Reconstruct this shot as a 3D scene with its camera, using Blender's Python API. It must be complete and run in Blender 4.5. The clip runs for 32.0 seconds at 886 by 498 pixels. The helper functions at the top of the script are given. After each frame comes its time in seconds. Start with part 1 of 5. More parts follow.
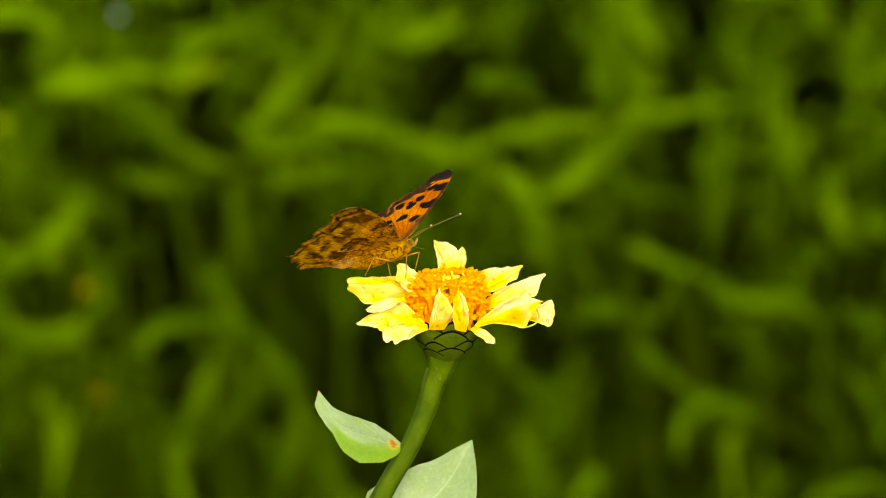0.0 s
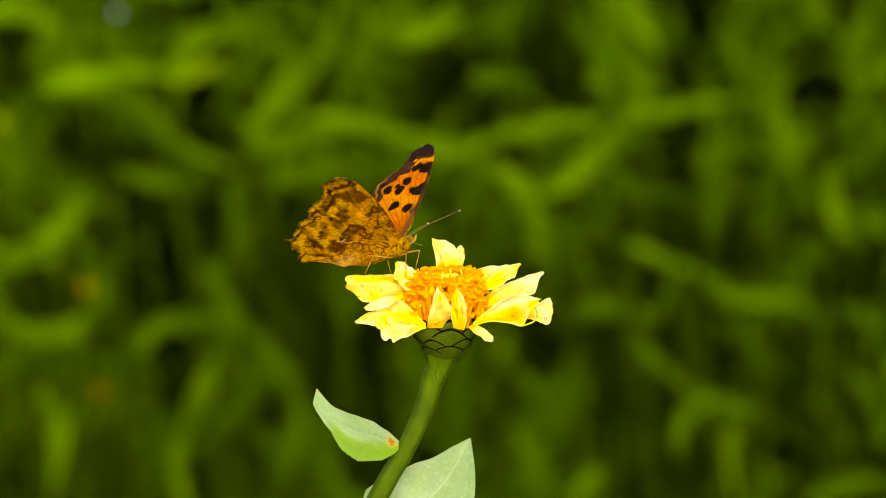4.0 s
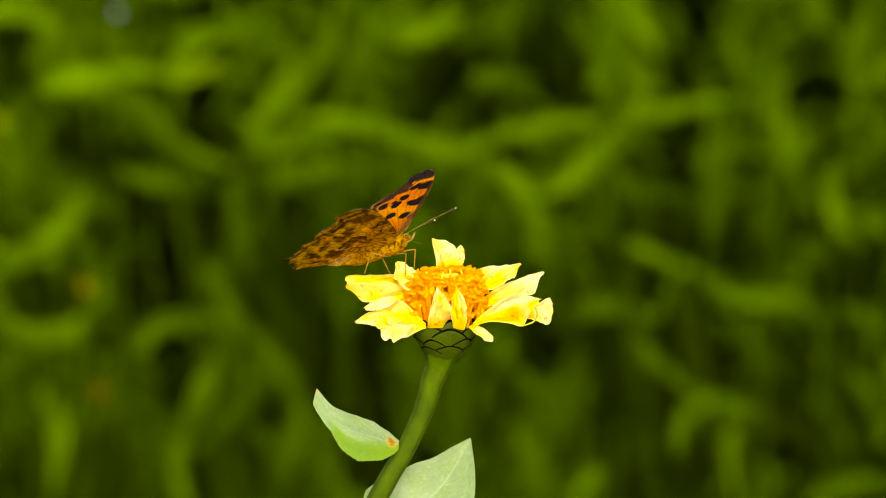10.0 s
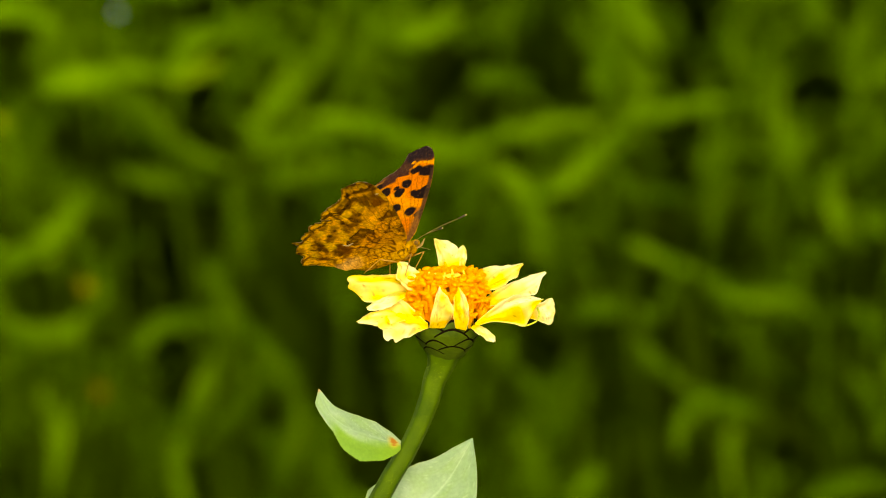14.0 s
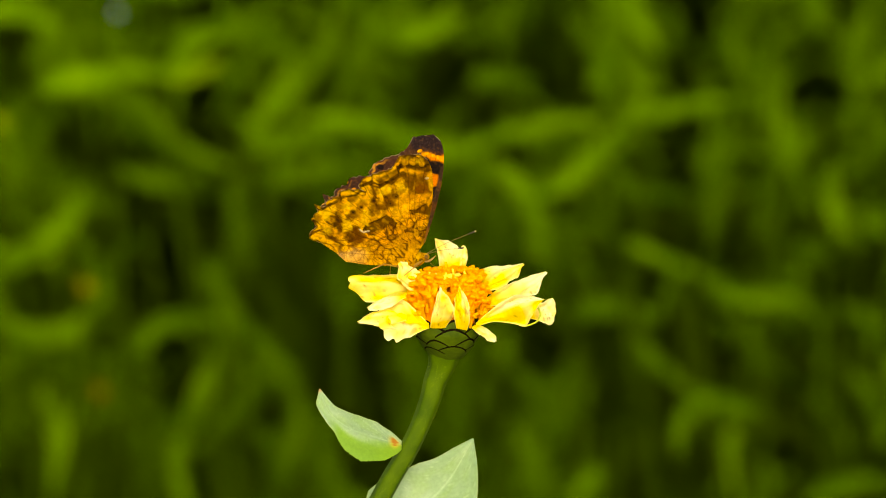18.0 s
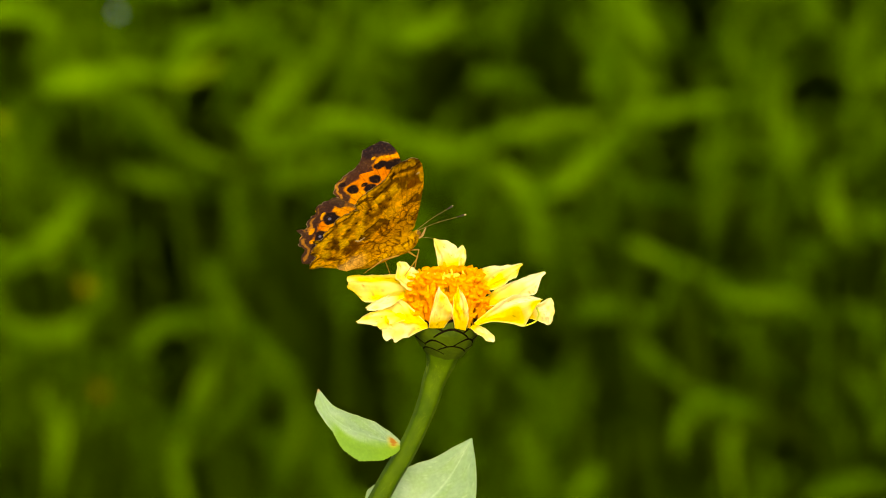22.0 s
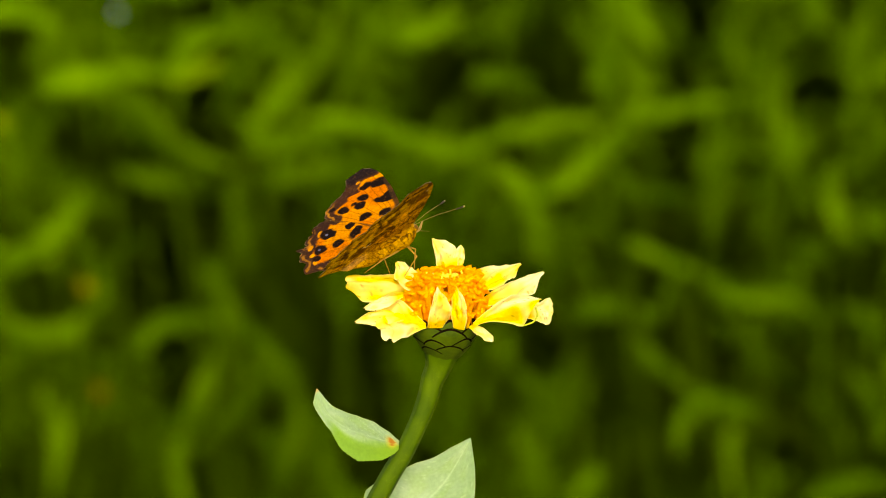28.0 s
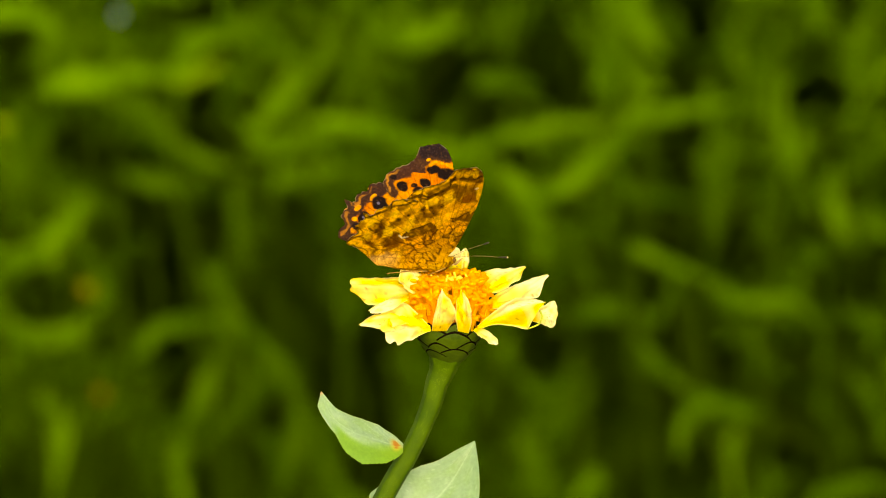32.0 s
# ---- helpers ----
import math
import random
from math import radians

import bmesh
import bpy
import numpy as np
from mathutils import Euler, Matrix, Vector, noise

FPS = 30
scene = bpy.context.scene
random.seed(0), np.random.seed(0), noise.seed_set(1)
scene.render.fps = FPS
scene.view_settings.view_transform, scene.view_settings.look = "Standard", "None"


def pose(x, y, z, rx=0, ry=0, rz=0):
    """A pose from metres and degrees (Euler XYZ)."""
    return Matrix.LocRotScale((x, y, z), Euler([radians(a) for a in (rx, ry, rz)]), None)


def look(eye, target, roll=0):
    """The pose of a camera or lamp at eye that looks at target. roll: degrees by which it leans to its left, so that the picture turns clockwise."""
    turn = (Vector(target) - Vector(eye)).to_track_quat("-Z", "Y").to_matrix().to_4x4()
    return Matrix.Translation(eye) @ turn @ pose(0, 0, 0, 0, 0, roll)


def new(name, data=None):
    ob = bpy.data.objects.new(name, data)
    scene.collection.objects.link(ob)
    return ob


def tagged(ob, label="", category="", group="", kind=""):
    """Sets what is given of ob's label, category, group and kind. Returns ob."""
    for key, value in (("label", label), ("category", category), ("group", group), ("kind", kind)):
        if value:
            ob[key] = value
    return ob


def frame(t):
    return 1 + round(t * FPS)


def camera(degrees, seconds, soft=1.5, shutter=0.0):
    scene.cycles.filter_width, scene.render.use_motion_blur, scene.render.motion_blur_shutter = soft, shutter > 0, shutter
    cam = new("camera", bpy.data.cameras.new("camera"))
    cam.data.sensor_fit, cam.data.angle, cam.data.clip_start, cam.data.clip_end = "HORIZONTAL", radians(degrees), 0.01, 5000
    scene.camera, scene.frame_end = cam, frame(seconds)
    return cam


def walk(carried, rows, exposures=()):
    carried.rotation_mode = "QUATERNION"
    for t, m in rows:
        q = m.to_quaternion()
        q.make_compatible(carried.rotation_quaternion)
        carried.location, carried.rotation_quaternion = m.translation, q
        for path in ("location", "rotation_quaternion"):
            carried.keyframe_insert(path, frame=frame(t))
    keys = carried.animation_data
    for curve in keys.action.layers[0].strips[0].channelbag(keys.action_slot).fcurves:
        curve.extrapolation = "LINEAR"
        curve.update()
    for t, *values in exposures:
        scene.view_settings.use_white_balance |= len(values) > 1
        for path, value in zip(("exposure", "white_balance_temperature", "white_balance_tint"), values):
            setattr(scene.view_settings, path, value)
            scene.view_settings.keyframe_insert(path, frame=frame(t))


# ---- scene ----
MM = 0.001
cam = camera(8.388, 32.0, soft=1.1)
cam.data.dof.use_dof = True
cam.data.dof.focus_distance = 1.5
cam.data.dof.aperture_fstop = 21.0
cam.data.dof.aperture_blades = 0
EYE = Vector((-0.0004, -1.4632, 1.2807))
AIM = Vector((-0.0004, 0.0040, 0.9688))


def sighted(right, up):
    """The camera's pose, turned by small angles in degrees to the right and up."""
    return look(EYE, AIM) @ pose(0, 0, 0, up, -right, 0)


# A tripod shot: a touch of shake as the recording starts and stops.
walk(cam, [(0.0, sighted(-0.005, 0.018)), (0.3, sighted(0, 0)), (15.0, sighted(0, 0)),
           (31.7, sighted(0, 0)), (32.0, sighted(-0.012, 0.026))],
     exposures=[(t, e, 8800, 6) for t, e in ((0.0, 0.96), (1.0, 1.02), (2.0, 0.96), (14.0, 0.96), (19.0, 0.90), (24.0, 0.94), (29.0, 0.98), (32.0, 0.96))])

# ---- light: a bright, hazy sky with a soft high sun ----
world = bpy.data.worlds.new("world")
scene.world = world
world.use_nodes = True
wn = world.node_tree
sky = wn.nodes.new("ShaderNodeTexSky")
sky.sky_type, sky.sun_disc = "NISHITA", False
sky.sun_elevation, sky.sun_rotation = radians(26), radians(175)
sky.dust_density = 3.0
wn.links.new(sky.outputs[0], wn.nodes["Background"].inputs[0])
wn.nodes["Background"].inputs[1].default_value = 0.14
sun = new("sun", bpy.data.lights.new("sun", "SUN"))
sun.data.energy, sun.data.angle, sun.data.color = 1.55, radians(24), (1.0, 0.95, 0.84)
sun.matrix_world = look(Vector((0.08, -0.95, 0.46)), Vector((0, 0, 0)))


# ---- materials ----
def graph(name):
    m = bpy.data.materials.new(name)
    m.use_nodes = True
    n = m.node_tree.nodes
    return m, n, m.node_tree.links, n["Principled BSDF"]


def ramp(n, stops):
    r = n.new("ShaderNodeValToRGB")
    while len(r.color_ramp.elements) < len(stops):
        r.color_ramp.elements.new(0.5)
    for e, (at, c) in zip(r.color_ramp.elements, stops):
        e.position, e.color = at, (*c, 1)
    return r


def thin_sheet(n, l, bsdf, colour_socket, share):
    """Lets a share of the light through a thin leaf, petal or wing."""
    tr, mix = n.new("ShaderNodeBsdfTranslucent"), n.new("ShaderNodeMixShader")
    l.new(colour_socket, tr.inputs[0])
    mix.inputs[0].default_value = share
    l.new(bsdf.outputs[0], mix.inputs[1])
    l.new(tr.outputs[0], mix.inputs[2])
    l.new(mix.outputs[0], n["Material Output"].inputs[0])


def noisy(name, dark, light, size, rough=0.6, grain=6.0, bump=0.2, through_share=0.0, vary=0.0, spec=0.3, sheen=0.0):
    """A surface with blotches of the given size in metres and a finer grain and relief on top."""
    m, n, l, b = graph(name)
    tc = n.new("ShaderNodeTexCoord")
    a, f = n.new("ShaderNodeTexNoise"), n.new("ShaderNodeTexNoise")
    a.inputs["Scale"].default_value, a.inputs["Detail"].default_value = 1 / size, 4
    f.inputs["Scale"].default_value, f.inputs["Detail"].default_value = grain / size, 3
    l.new(tc.outputs["Object"], a.inputs[0]), l.new(tc.outputs["Object"], f.inputs[0])
    add = n.new("ShaderNodeMath")
    add.operation = "MULTIPLY_ADD"
    add.inputs[1].default_value = 0.35
    l.new(f.outputs[0], add.inputs[0]), l.new(a.outputs[0], add.inputs[2])
    src = add.outputs[0]
    if vary:
        info, geo, s, w = n.new("ShaderNodeObjectInfo"), n.new("ShaderNodeNewGeometry"), n.new("ShaderNodeMath"), n.new("ShaderNodeMath")
        s.operation, w.operation = "ADD", "MULTIPLY_ADD"
        l.new(info.outputs["Random"], s.inputs[0]), l.new(geo.outputs["Random Per Island"], s.inputs[1])
        w.inputs[1].default_value = vary
        l.new(s.outputs[0], w.inputs[0]), l.new(src, w.inputs[2])
        back = n.new("ShaderNodeMath")
        back.operation = "SUBTRACT"
        back.inputs[1].default_value = vary
        l.new(w.outputs[0], back.inputs[0])
        src = back.outputs[0]
    r = ramp(n, [(0.38, dark), (0.95, light)])
    l.new(src, r.inputs[0])
    l.new(r.outputs[0], b.inputs["Base Color"])
    b.inputs["Roughness"].default_value = rough
    b.inputs["Specular IOR Level"].default_value = spec
    b.inputs["Sheen Weight"].default_value = sheen
    if bump:
        bp = n.new("ShaderNodeBump")
        bp.inputs["Strength"].default_value, bp.inputs["Distance"].default_value = bump, size * 0.1
        l.new(f.outputs[0], bp.inputs["Height"]), l.new(bp.outputs[0], b.inputs["Normal"])
    if through_share:
        thin_sheet(n, l, b, r.outputs[0], through_share)
    return m


def painted(name, rough, share, grain, bump, sheen=0.0, spec=0.2, layers=1, low=0.72):
    """A surface that takes its colours from the mesh's own pattern of scales or veins, with fine grain on top."""
    m, n, l, b = graph(name)
    at, tc, f, mul = n.new("ShaderNodeAttribute"), n.new("ShaderNodeTexCoord"), n.new("ShaderNodeTexNoise"), n.new("ShaderNodeMix")
    at.attribute_name = "pattern"
    f.inputs["Scale"].default_value, f.inputs["Detail"].default_value = 1 / grain, 3
    l.new(tc.outputs["Object"], f.inputs[0])
    r = ramp(n, [(0.25, (low, low, low)), (0.7, (1.12, 1.12, 1.12))])
    l.new(f.outputs[0], r.inputs[0])
    mul.data_type, mul.blend_type = "RGBA", "MULTIPLY"
    mul.inputs["Factor"].default_value = 1.0
    l.new(at.outputs["Color"], mul.inputs["A"]), l.new(r.outputs[0], mul.inputs["B"])
    l.new(mul.outputs["Result"], b.inputs["Base Color"])
    b.inputs["Roughness"].default_value, b.inputs["Specular IOR Level"].default_value = rough, spec
    b.inputs["Sheen Weight"].default_value = sheen
    bp = n.new("ShaderNodeBump")
    bp.inputs["Strength"].default_value, bp.inputs["Distance"].default_value = bump, grain * 0.3
    l.new(f.outputs[0], bp.inputs["Height"]), l.new(bp.outputs[0], b.inputs["Normal"])
    if share:
        # each of the two faces of a wing filters its share of the light that passes
        g = n.new("ShaderNodeGamma")
        g.inputs[1].default_value = 1 / layers
        l.new(mul.outputs["Result"], g.inputs[0])
        thin_sheet(n, l, b, g.outputs[0], share)
    return m


M_SOIL = noisy("soil", (0.02, 0.026, 0.004), (0.055, 0.07, 0.009), 0.12, 0.95, 8, 0.6, spec=0.0)
M_STEM = noisy("stem_green", (0.022, 0.056, 0.0006), (0.060, 0.116, 0.002), 0.005, 0.6, 12, 0.3, spec=0.1)
M_HAIR = noisy("plant_hair", (0.16, 0.23, 0.008), (0.30, 0.38, 0.03), 0.002, 0.6, bump=0)
M_BRACT = noisy("bract_green", (0.020, 0.044, 0.0012), (0.062, 0.105, 0.003), 0.004, 0.6, 5, 0.3, vary=0.1, spec=0.15)
M_FRINGE = noisy("bract_fringe", (0.003, 0.002, 0.001), (0.010, 0.006, 0.003), 0.001, 0.9, spec=0.0)
M_PETAL = painted("petal_yellow", 0.5, 0.3, 0.0012, 0.1, low=0.94, spec=0.2)
M_LEAF = painted("leaf_pale_green", 0.5, 0.2, 0.0008, 0.1, low=0.95)
M_FLORET = noisy("floret_orange", (0.98, 0.43, 0.004), (1.0, 0.67, 0.016), 0.002, 0.7, 4, 0.1, 0.55, vary=0.2, spec=0.05)
M_ANTHER = noisy("anther_yellow", (0.8, 0.5, 0.01), (0.95, 0.75, 0.08), 0.001, 0.6)
M_CORE = noisy("receptacle_core", (0.6, 0.18, 0.002), (0.9, 0.36, 0.004), 0.003, 0.7)
M_WING = painted("wing_scales", 0.8, 0.38, 0.0004, 0.25, layers=1.8, low=0.92, spec=0.06)
M_FUR = noisy("body_fur", (0.035, 0.015, 0.001), (0.46, 0.24, 0.010), 0.0016, 0.9, 5, 1.0, spec=0.08)
M_BODY = painted("body_scales", 0.9, 0.0, 0.0006, 0.5, spec=0.05)
M_LEG = noisy("leg_tan", (0.16, 0.08, 0.006), (0.36, 0.21, 0.024), 0.002, 0.6, 5, 0.3)
M_PALP = noisy("palp_cream", (0.16, 0.09, 0.02), (0.42, 0.3, 0.09), 0.001, 0.7)
M_EYE = noisy("eye_brown", (0.06, 0.03, 0.004), (0.17, 0.085, 0.008), 0.0008, 0.5, spec=0.2)
M_ANTENNA = noisy("antenna_brown", (0.1, 0.07, 0.02), (0.3, 0.22, 0.07), 0.0015, 0.6)
M_CLUB = noisy("antenna_club", (0.01, 0.009, 0.007), (0.04, 0.03, 0.015), 0.001, 0.6)
M_CLUBTIP = noisy("club_tip", (0.6, 0.42, 0.12), (0.8, 0.65, 0.3), 0.001, 0.6)
M_TENDRIL = noisy("tendril_green", (0.3, 0.4, 0.02), (0.5, 0.55, 0.04), 0.002, 0.6)
# Bright, middle and dim copies of one leaf green, with the lighting painted in.
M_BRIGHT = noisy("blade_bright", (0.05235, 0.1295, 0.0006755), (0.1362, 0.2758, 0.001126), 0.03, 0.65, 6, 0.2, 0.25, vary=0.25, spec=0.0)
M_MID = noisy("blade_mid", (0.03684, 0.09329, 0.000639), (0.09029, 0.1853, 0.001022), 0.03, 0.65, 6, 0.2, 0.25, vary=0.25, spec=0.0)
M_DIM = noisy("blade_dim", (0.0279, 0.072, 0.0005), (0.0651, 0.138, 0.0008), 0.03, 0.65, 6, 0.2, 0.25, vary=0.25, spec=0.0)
M_YELLOWED = noisy("blade_yellowed", (0.075, 0.15, 0.001), (0.14, 0.24, 0.002), 0.03, 0.7, 6, 0.2, 0.25, spec=0.0)
M_FILL = noisy("undergrowth_green", (0.018, 0.051, 0.0003), (0.071, 0.151, 0.0006), 0.05, 0.7, 5, 0.2, 0.15, vary=0.35, spec=0.0)
# Near-black leaf green: the shade deep in the thicket is painted in.
M_PAINTED_SHADE = noisy("painted_shade_green", (0.004, 0.009, 0.0001), (0.016, 0.030, 0.0003), 0.06, 0.7, 5, 0.2, 0.1, vary=0.3, spec=0.0)
M_STALK = noisy("stalk_green", (0.014, 0.032, 0.0005), (0.03, 0.06, 0.001), 0.02, 0.8, spec=0.0)
M_PALEBLUE = noisy("petal_pale_blue", (0.10, 0.165, 0.19), (0.145, 0.22, 0.255), 0.01, 0.8, spec=0.0)
M_DRYYELLOW = noisy("petal_dry_yellow", (0.065, 0.065, 0.004), (0.11, 0.107, 0.006), 0.01, 0.8, spec=0.0)
M_DRYPINK = noisy("petal_dry_pink", (0.06, 0.055, 0.005), (0.11, 0.09, 0.008), 0.01, 0.8, spec=0.0)


# ---- mesh helpers ----
def part(name, bm, material, parent, label=""):
    """Links a bmesh as one smooth mesh object under a thing or a part."""
    me = bpy.data.meshes.new(name)
    bm.to_mesh(me)
    bm.free()
    return meshed(name, me, material, parent, label)


def meshed(name, me, material, parent, label=""):
    for m in material if isinstance(material, (list, tuple)) else (material,):
        me.materials.append(m)
    for p in me.polygons:
        p.use_smooth = True
    ob = new(name, me)
    ob.parent = parent
    return tagged(ob, label)


def curve_at(pts, t):
    """A smooth curve through the points, at t from 0 to 1."""
    k = min(int(t * (len(pts) - 1)), len(pts) - 2)
    f = t * (len(pts) - 1) - k
    p1, p2 = pts[k], pts[k + 1]
    p0 = pts[k - 1] if k else p1 * 2 - p2
    p3 = pts[k + 2] if k + 2 < len(pts) else p2 * 2 - p1
    return 0.5 * (2 * p1 + (p2 - p0) * f + (2 * p0 - 5 * p1 + 4 * p2 - p3) * f * f + (3 * p1 - p0 - 3 * p2 + p3) * f ** 3)


def tube(bm, pts, radii, sides=10, steps=12, cap=True, rough=0.0):
    """A round, tapered tube along a smooth curve."""
    pts = [Vector(p) for p in pts]
    rings, u = [], None
    for i in range(steps + 1):
        t = i / steps
        c = curve_at(pts, t)
        d = (curve_at(pts, min(1, t + 0.01)) - curve_at(pts, max(0, t - 0.01))).normalized()
        if u is None:
            u = d.orthogonal().normalized()
        u = (u - d * u.dot(d)).normalized()
        w = d.cross(u)
        k = min(int(t * (len(radii) - 1)), len(radii) - 2)
        f = t * (len(radii) - 1) - k
        r = radii[k] * (1 - f) + radii[k + 1] * f
        rings.append([bm.verts.new(c + (u * math.cos(a) + w * math.sin(a)) * r * (1 + rough * random.uniform(-1, 1)))
                      for a in (2 * math.pi * j / sides for j in range(sides))])
    for a, b in zip(rings, rings[1:]):
        for j in range(sides):
            bm.faces.new((a[j], a[(j + 1) % sides], b[(j + 1) % sides], b[j]))
    if cap:
        bm.faces.new(rings[0][::-1])
        bm.faces.new(rings[-1])
    return bm


def ball(bm, centre, radii, turn=None, segments=14, rings=9):
    m = Matrix.Translation(centre) @ (turn or Matrix()) @ Matrix.Diagonal((*radii, 1))
    bmesh.ops.create_uvsphere(bm, u_segments=segments, v_segments=rings, radius=1.0, matrix=m)
    return bm


def blade(bm, start, end, width, bow=(0, 0, 0), face=(0, -0.7, 0.7), fold=0.2, steps=8, peak=0.45, blunt=0.0):
    """A leaf blade: a ribbon with a folded midrib, pointed or blunt, bowed along its length."""
    start, end, bow = Vector(start), Vector(end), Vector(bow)
    rows = []
    for i in range(steps + 1):
        t = i / steps
        c = start.lerp(end, t) + bow * 4 * t * (1 - t)
        d = (end - start + bow * 4 * (1 - 2 * t)).normalized()
        s = d.cross(Vector(face)).normalized()
        nrm = s.cross(d)
        k = t / peak if t < peak else (1 - t) / (1 - peak)
        w = width * 0.5 * max(0.06, blunt * min(1, 6 * (1 - t)) + (1 - blunt) * math.sin(min(1, k) * math.pi / 2))
        rows.append([bm.verts.new(c + s * w * q + nrm * w * fold * abs(q)) for q in (-1, -0.5, 0, 0.5, 1)])
    for a, b in zip(rows, rows[1:]):
        for j in range(4):
            bm.faces.new((a[j], a[j + 1], b[j + 1], b[j]))
    return bm


LATTICE = np.random.RandomState(5).rand(8, 64, 64)


def grain(u, v, size, seed=0):
    """Smooth value noise, 0 to 1, over arrays of coordinates."""
    x, y = u / size + 31.7, v / size + 17.3
    i, j = np.floor(x).astype(int), np.floor(y).astype(int)
    f, g = x - i, y - j
    f, g = f * f * (3 - 2 * f), g * g * (3 - 2 * g)
    q = LATTICE[seed % 8]
    a, b, c, d = q[i % 64, j % 64], q[(i + 1) % 64, j % 64], q[i % 64, (j + 1) % 64], q[(i + 1) % 64, (j + 1) % 64]
    return (a * (1 - f) + b * f) * (1 - g) + (c * (1 - f) + d * f) * g


def step(x, lo, hi):
    t = np.clip((x - lo) / (hi - lo), 0, 1)
    return t * t * (3 - 2 * t)


def over(col, mask, paint):
    return col * (1 - mask[:, None]) + np.array(paint)[None, :] * mask[:, None]


def pattern(me, colours):
    """Stores a colour for each vertex of the mesh."""
    layer = me.color_attributes.new("pattern", "FLOAT_COLOR", "POINT")
    full = np.ones((len(colours), 4), np.float32)
    full[:, :3] = np.clip(colours, 0, 1)
    layer.data.foreach_set("color", full.ravel())


# ---- ground ----
def ground_sheet():
    """One sheet out to the horizon, with low lumps near the plants."""
    bm = bmesh.new()
    edges = [-400, -120, -40, -14, -6, -3.5] + [-2.5 + 0.25 * i for i in range(29)] + [5.5, 8, 14, 40, 120, 400]
    grid = [[bm.verts.new((x, y, -0.004 + (0.02 * noise.noise(Vector((x * 1.7, y * 1.7, 0))) - 0.01 if abs(x) < 6 and abs(y) < 6 else 0)))
             for x in edges] for y in edges]
    for a, b in zip(grid, grid[1:]):
        for i in range(len(edges) - 1):
            bm.faces.new((a[i], a[i + 1], b[i + 1], b[i]))
    return tagged(part("ground", bm, M_SOIL, None), "dark green weedy garden soil under the plants", "ground", kind="structure")


ground_sheet()

# ---- the zinnia: sizes in millimetres about the base of its flower head ----
ROOT = Vector((-0.060, 0.010, 0.0))
HEAD = Vector((0.0, 0.0, 0.95)) - ROOT
zinnia = tagged(new("zinnia_plant"), "single yellow zinnia flower on a curved green stem with pale leaves", "flower")
zinnia.location = ROOT


def spot(x, y, z):
    return Vector((x, y, z)) * MM + HEAD


def crumple(t, q, seed):
    """Uneven dents over a sheet, about -1 to 1."""
    u, v = np.array([t * 6.0 + seed * 3.7]), np.array([q * 2.6 + seed])
    return float(grain(u, v, 1.0, seed)[0] + 0.5 * grain(u, v, 0.45, seed + 1)[0]) * 1.33 - 1


def sheet(name, centre_line, half_widths, face, material, parent, colours, cup=0.0, wave=0.0, rows=18, cols=11, teeth=0.0,
          label="", lift=0.0, seed=0, ridge=0.0, fold=0.0, crease=0.0, dents=0.0):
    """A petal or leaf: a thin cupped sheet along a curve; half_widths gives the two sides' widths at t."""
    pts = [Vector(p) for p in centre_line]
    verts, uv, faces = [], [], []
    rnd = random.Random(seed)
    phase = rnd.uniform(0, 6)
    rnd_tilt = rnd.uniform(-1, 1)
    for i in range(rows + 1):
        t = i / rows
        d = (curve_at(pts, min(1, t + 0.02)) - curve_at(pts, max(0, t - 0.02))).normalized()
        f = Vector(face) if not isinstance(face, (list, tuple)) or not isinstance(face[0], (list, tuple)) else Vector(face[0]).lerp(Vector(face[1]), t)
        s = d.cross(f).normalized()
        nrm = s.cross(d)
        left, right = half_widths(t)
        for j in range(cols):
            q = -1 + 2 * j / (cols - 1)
            w = left if q < 0 else right
            tt = t
            if teeth:
                tt = t - teeth * t ** 5 * (q * q + 0.25 * math.sin(q * 7 + phase))
            c = curve_at(pts, tt)
            off = cup * w * q * q + fold * w * (0.5 - abs(q)) * min(1, 2.5 * t) + crease * w * min(1, 2.5 * t) * (abs(((q * 0.6 + phase + 0.8 * t * rnd_tilt) % 1) - 0.5) - 0.25) + 1.5 * wave * math.sin(t * 7 + q * 2.2 + phase) * w * abs(q) + lift * w * abs(q) + ridge * w * math.sin(q * 7.5 + phase + t) * min(1, 3 * t)
            if dents:
                off += dents * (left + right) * 0.5 * crumple(t, q, seed) * min(1, 3 * t)
            verts.append(c + s * w * q + nrm * off)
            uv.append((t, q))
    for i in range(rows):
        for j in range(cols - 1):
            k = i * cols + j
            faces.append((k, k + 1, k + cols + 1, k + cols))
    me = bpy.data.meshes.new(name)
    me.from_pydata([tuple(v) for v in verts], [], faces)
    t, q = np.array(uv).T
    pattern(me, colours(t, q, seed))
    return meshed(name, me, material, parent, label)


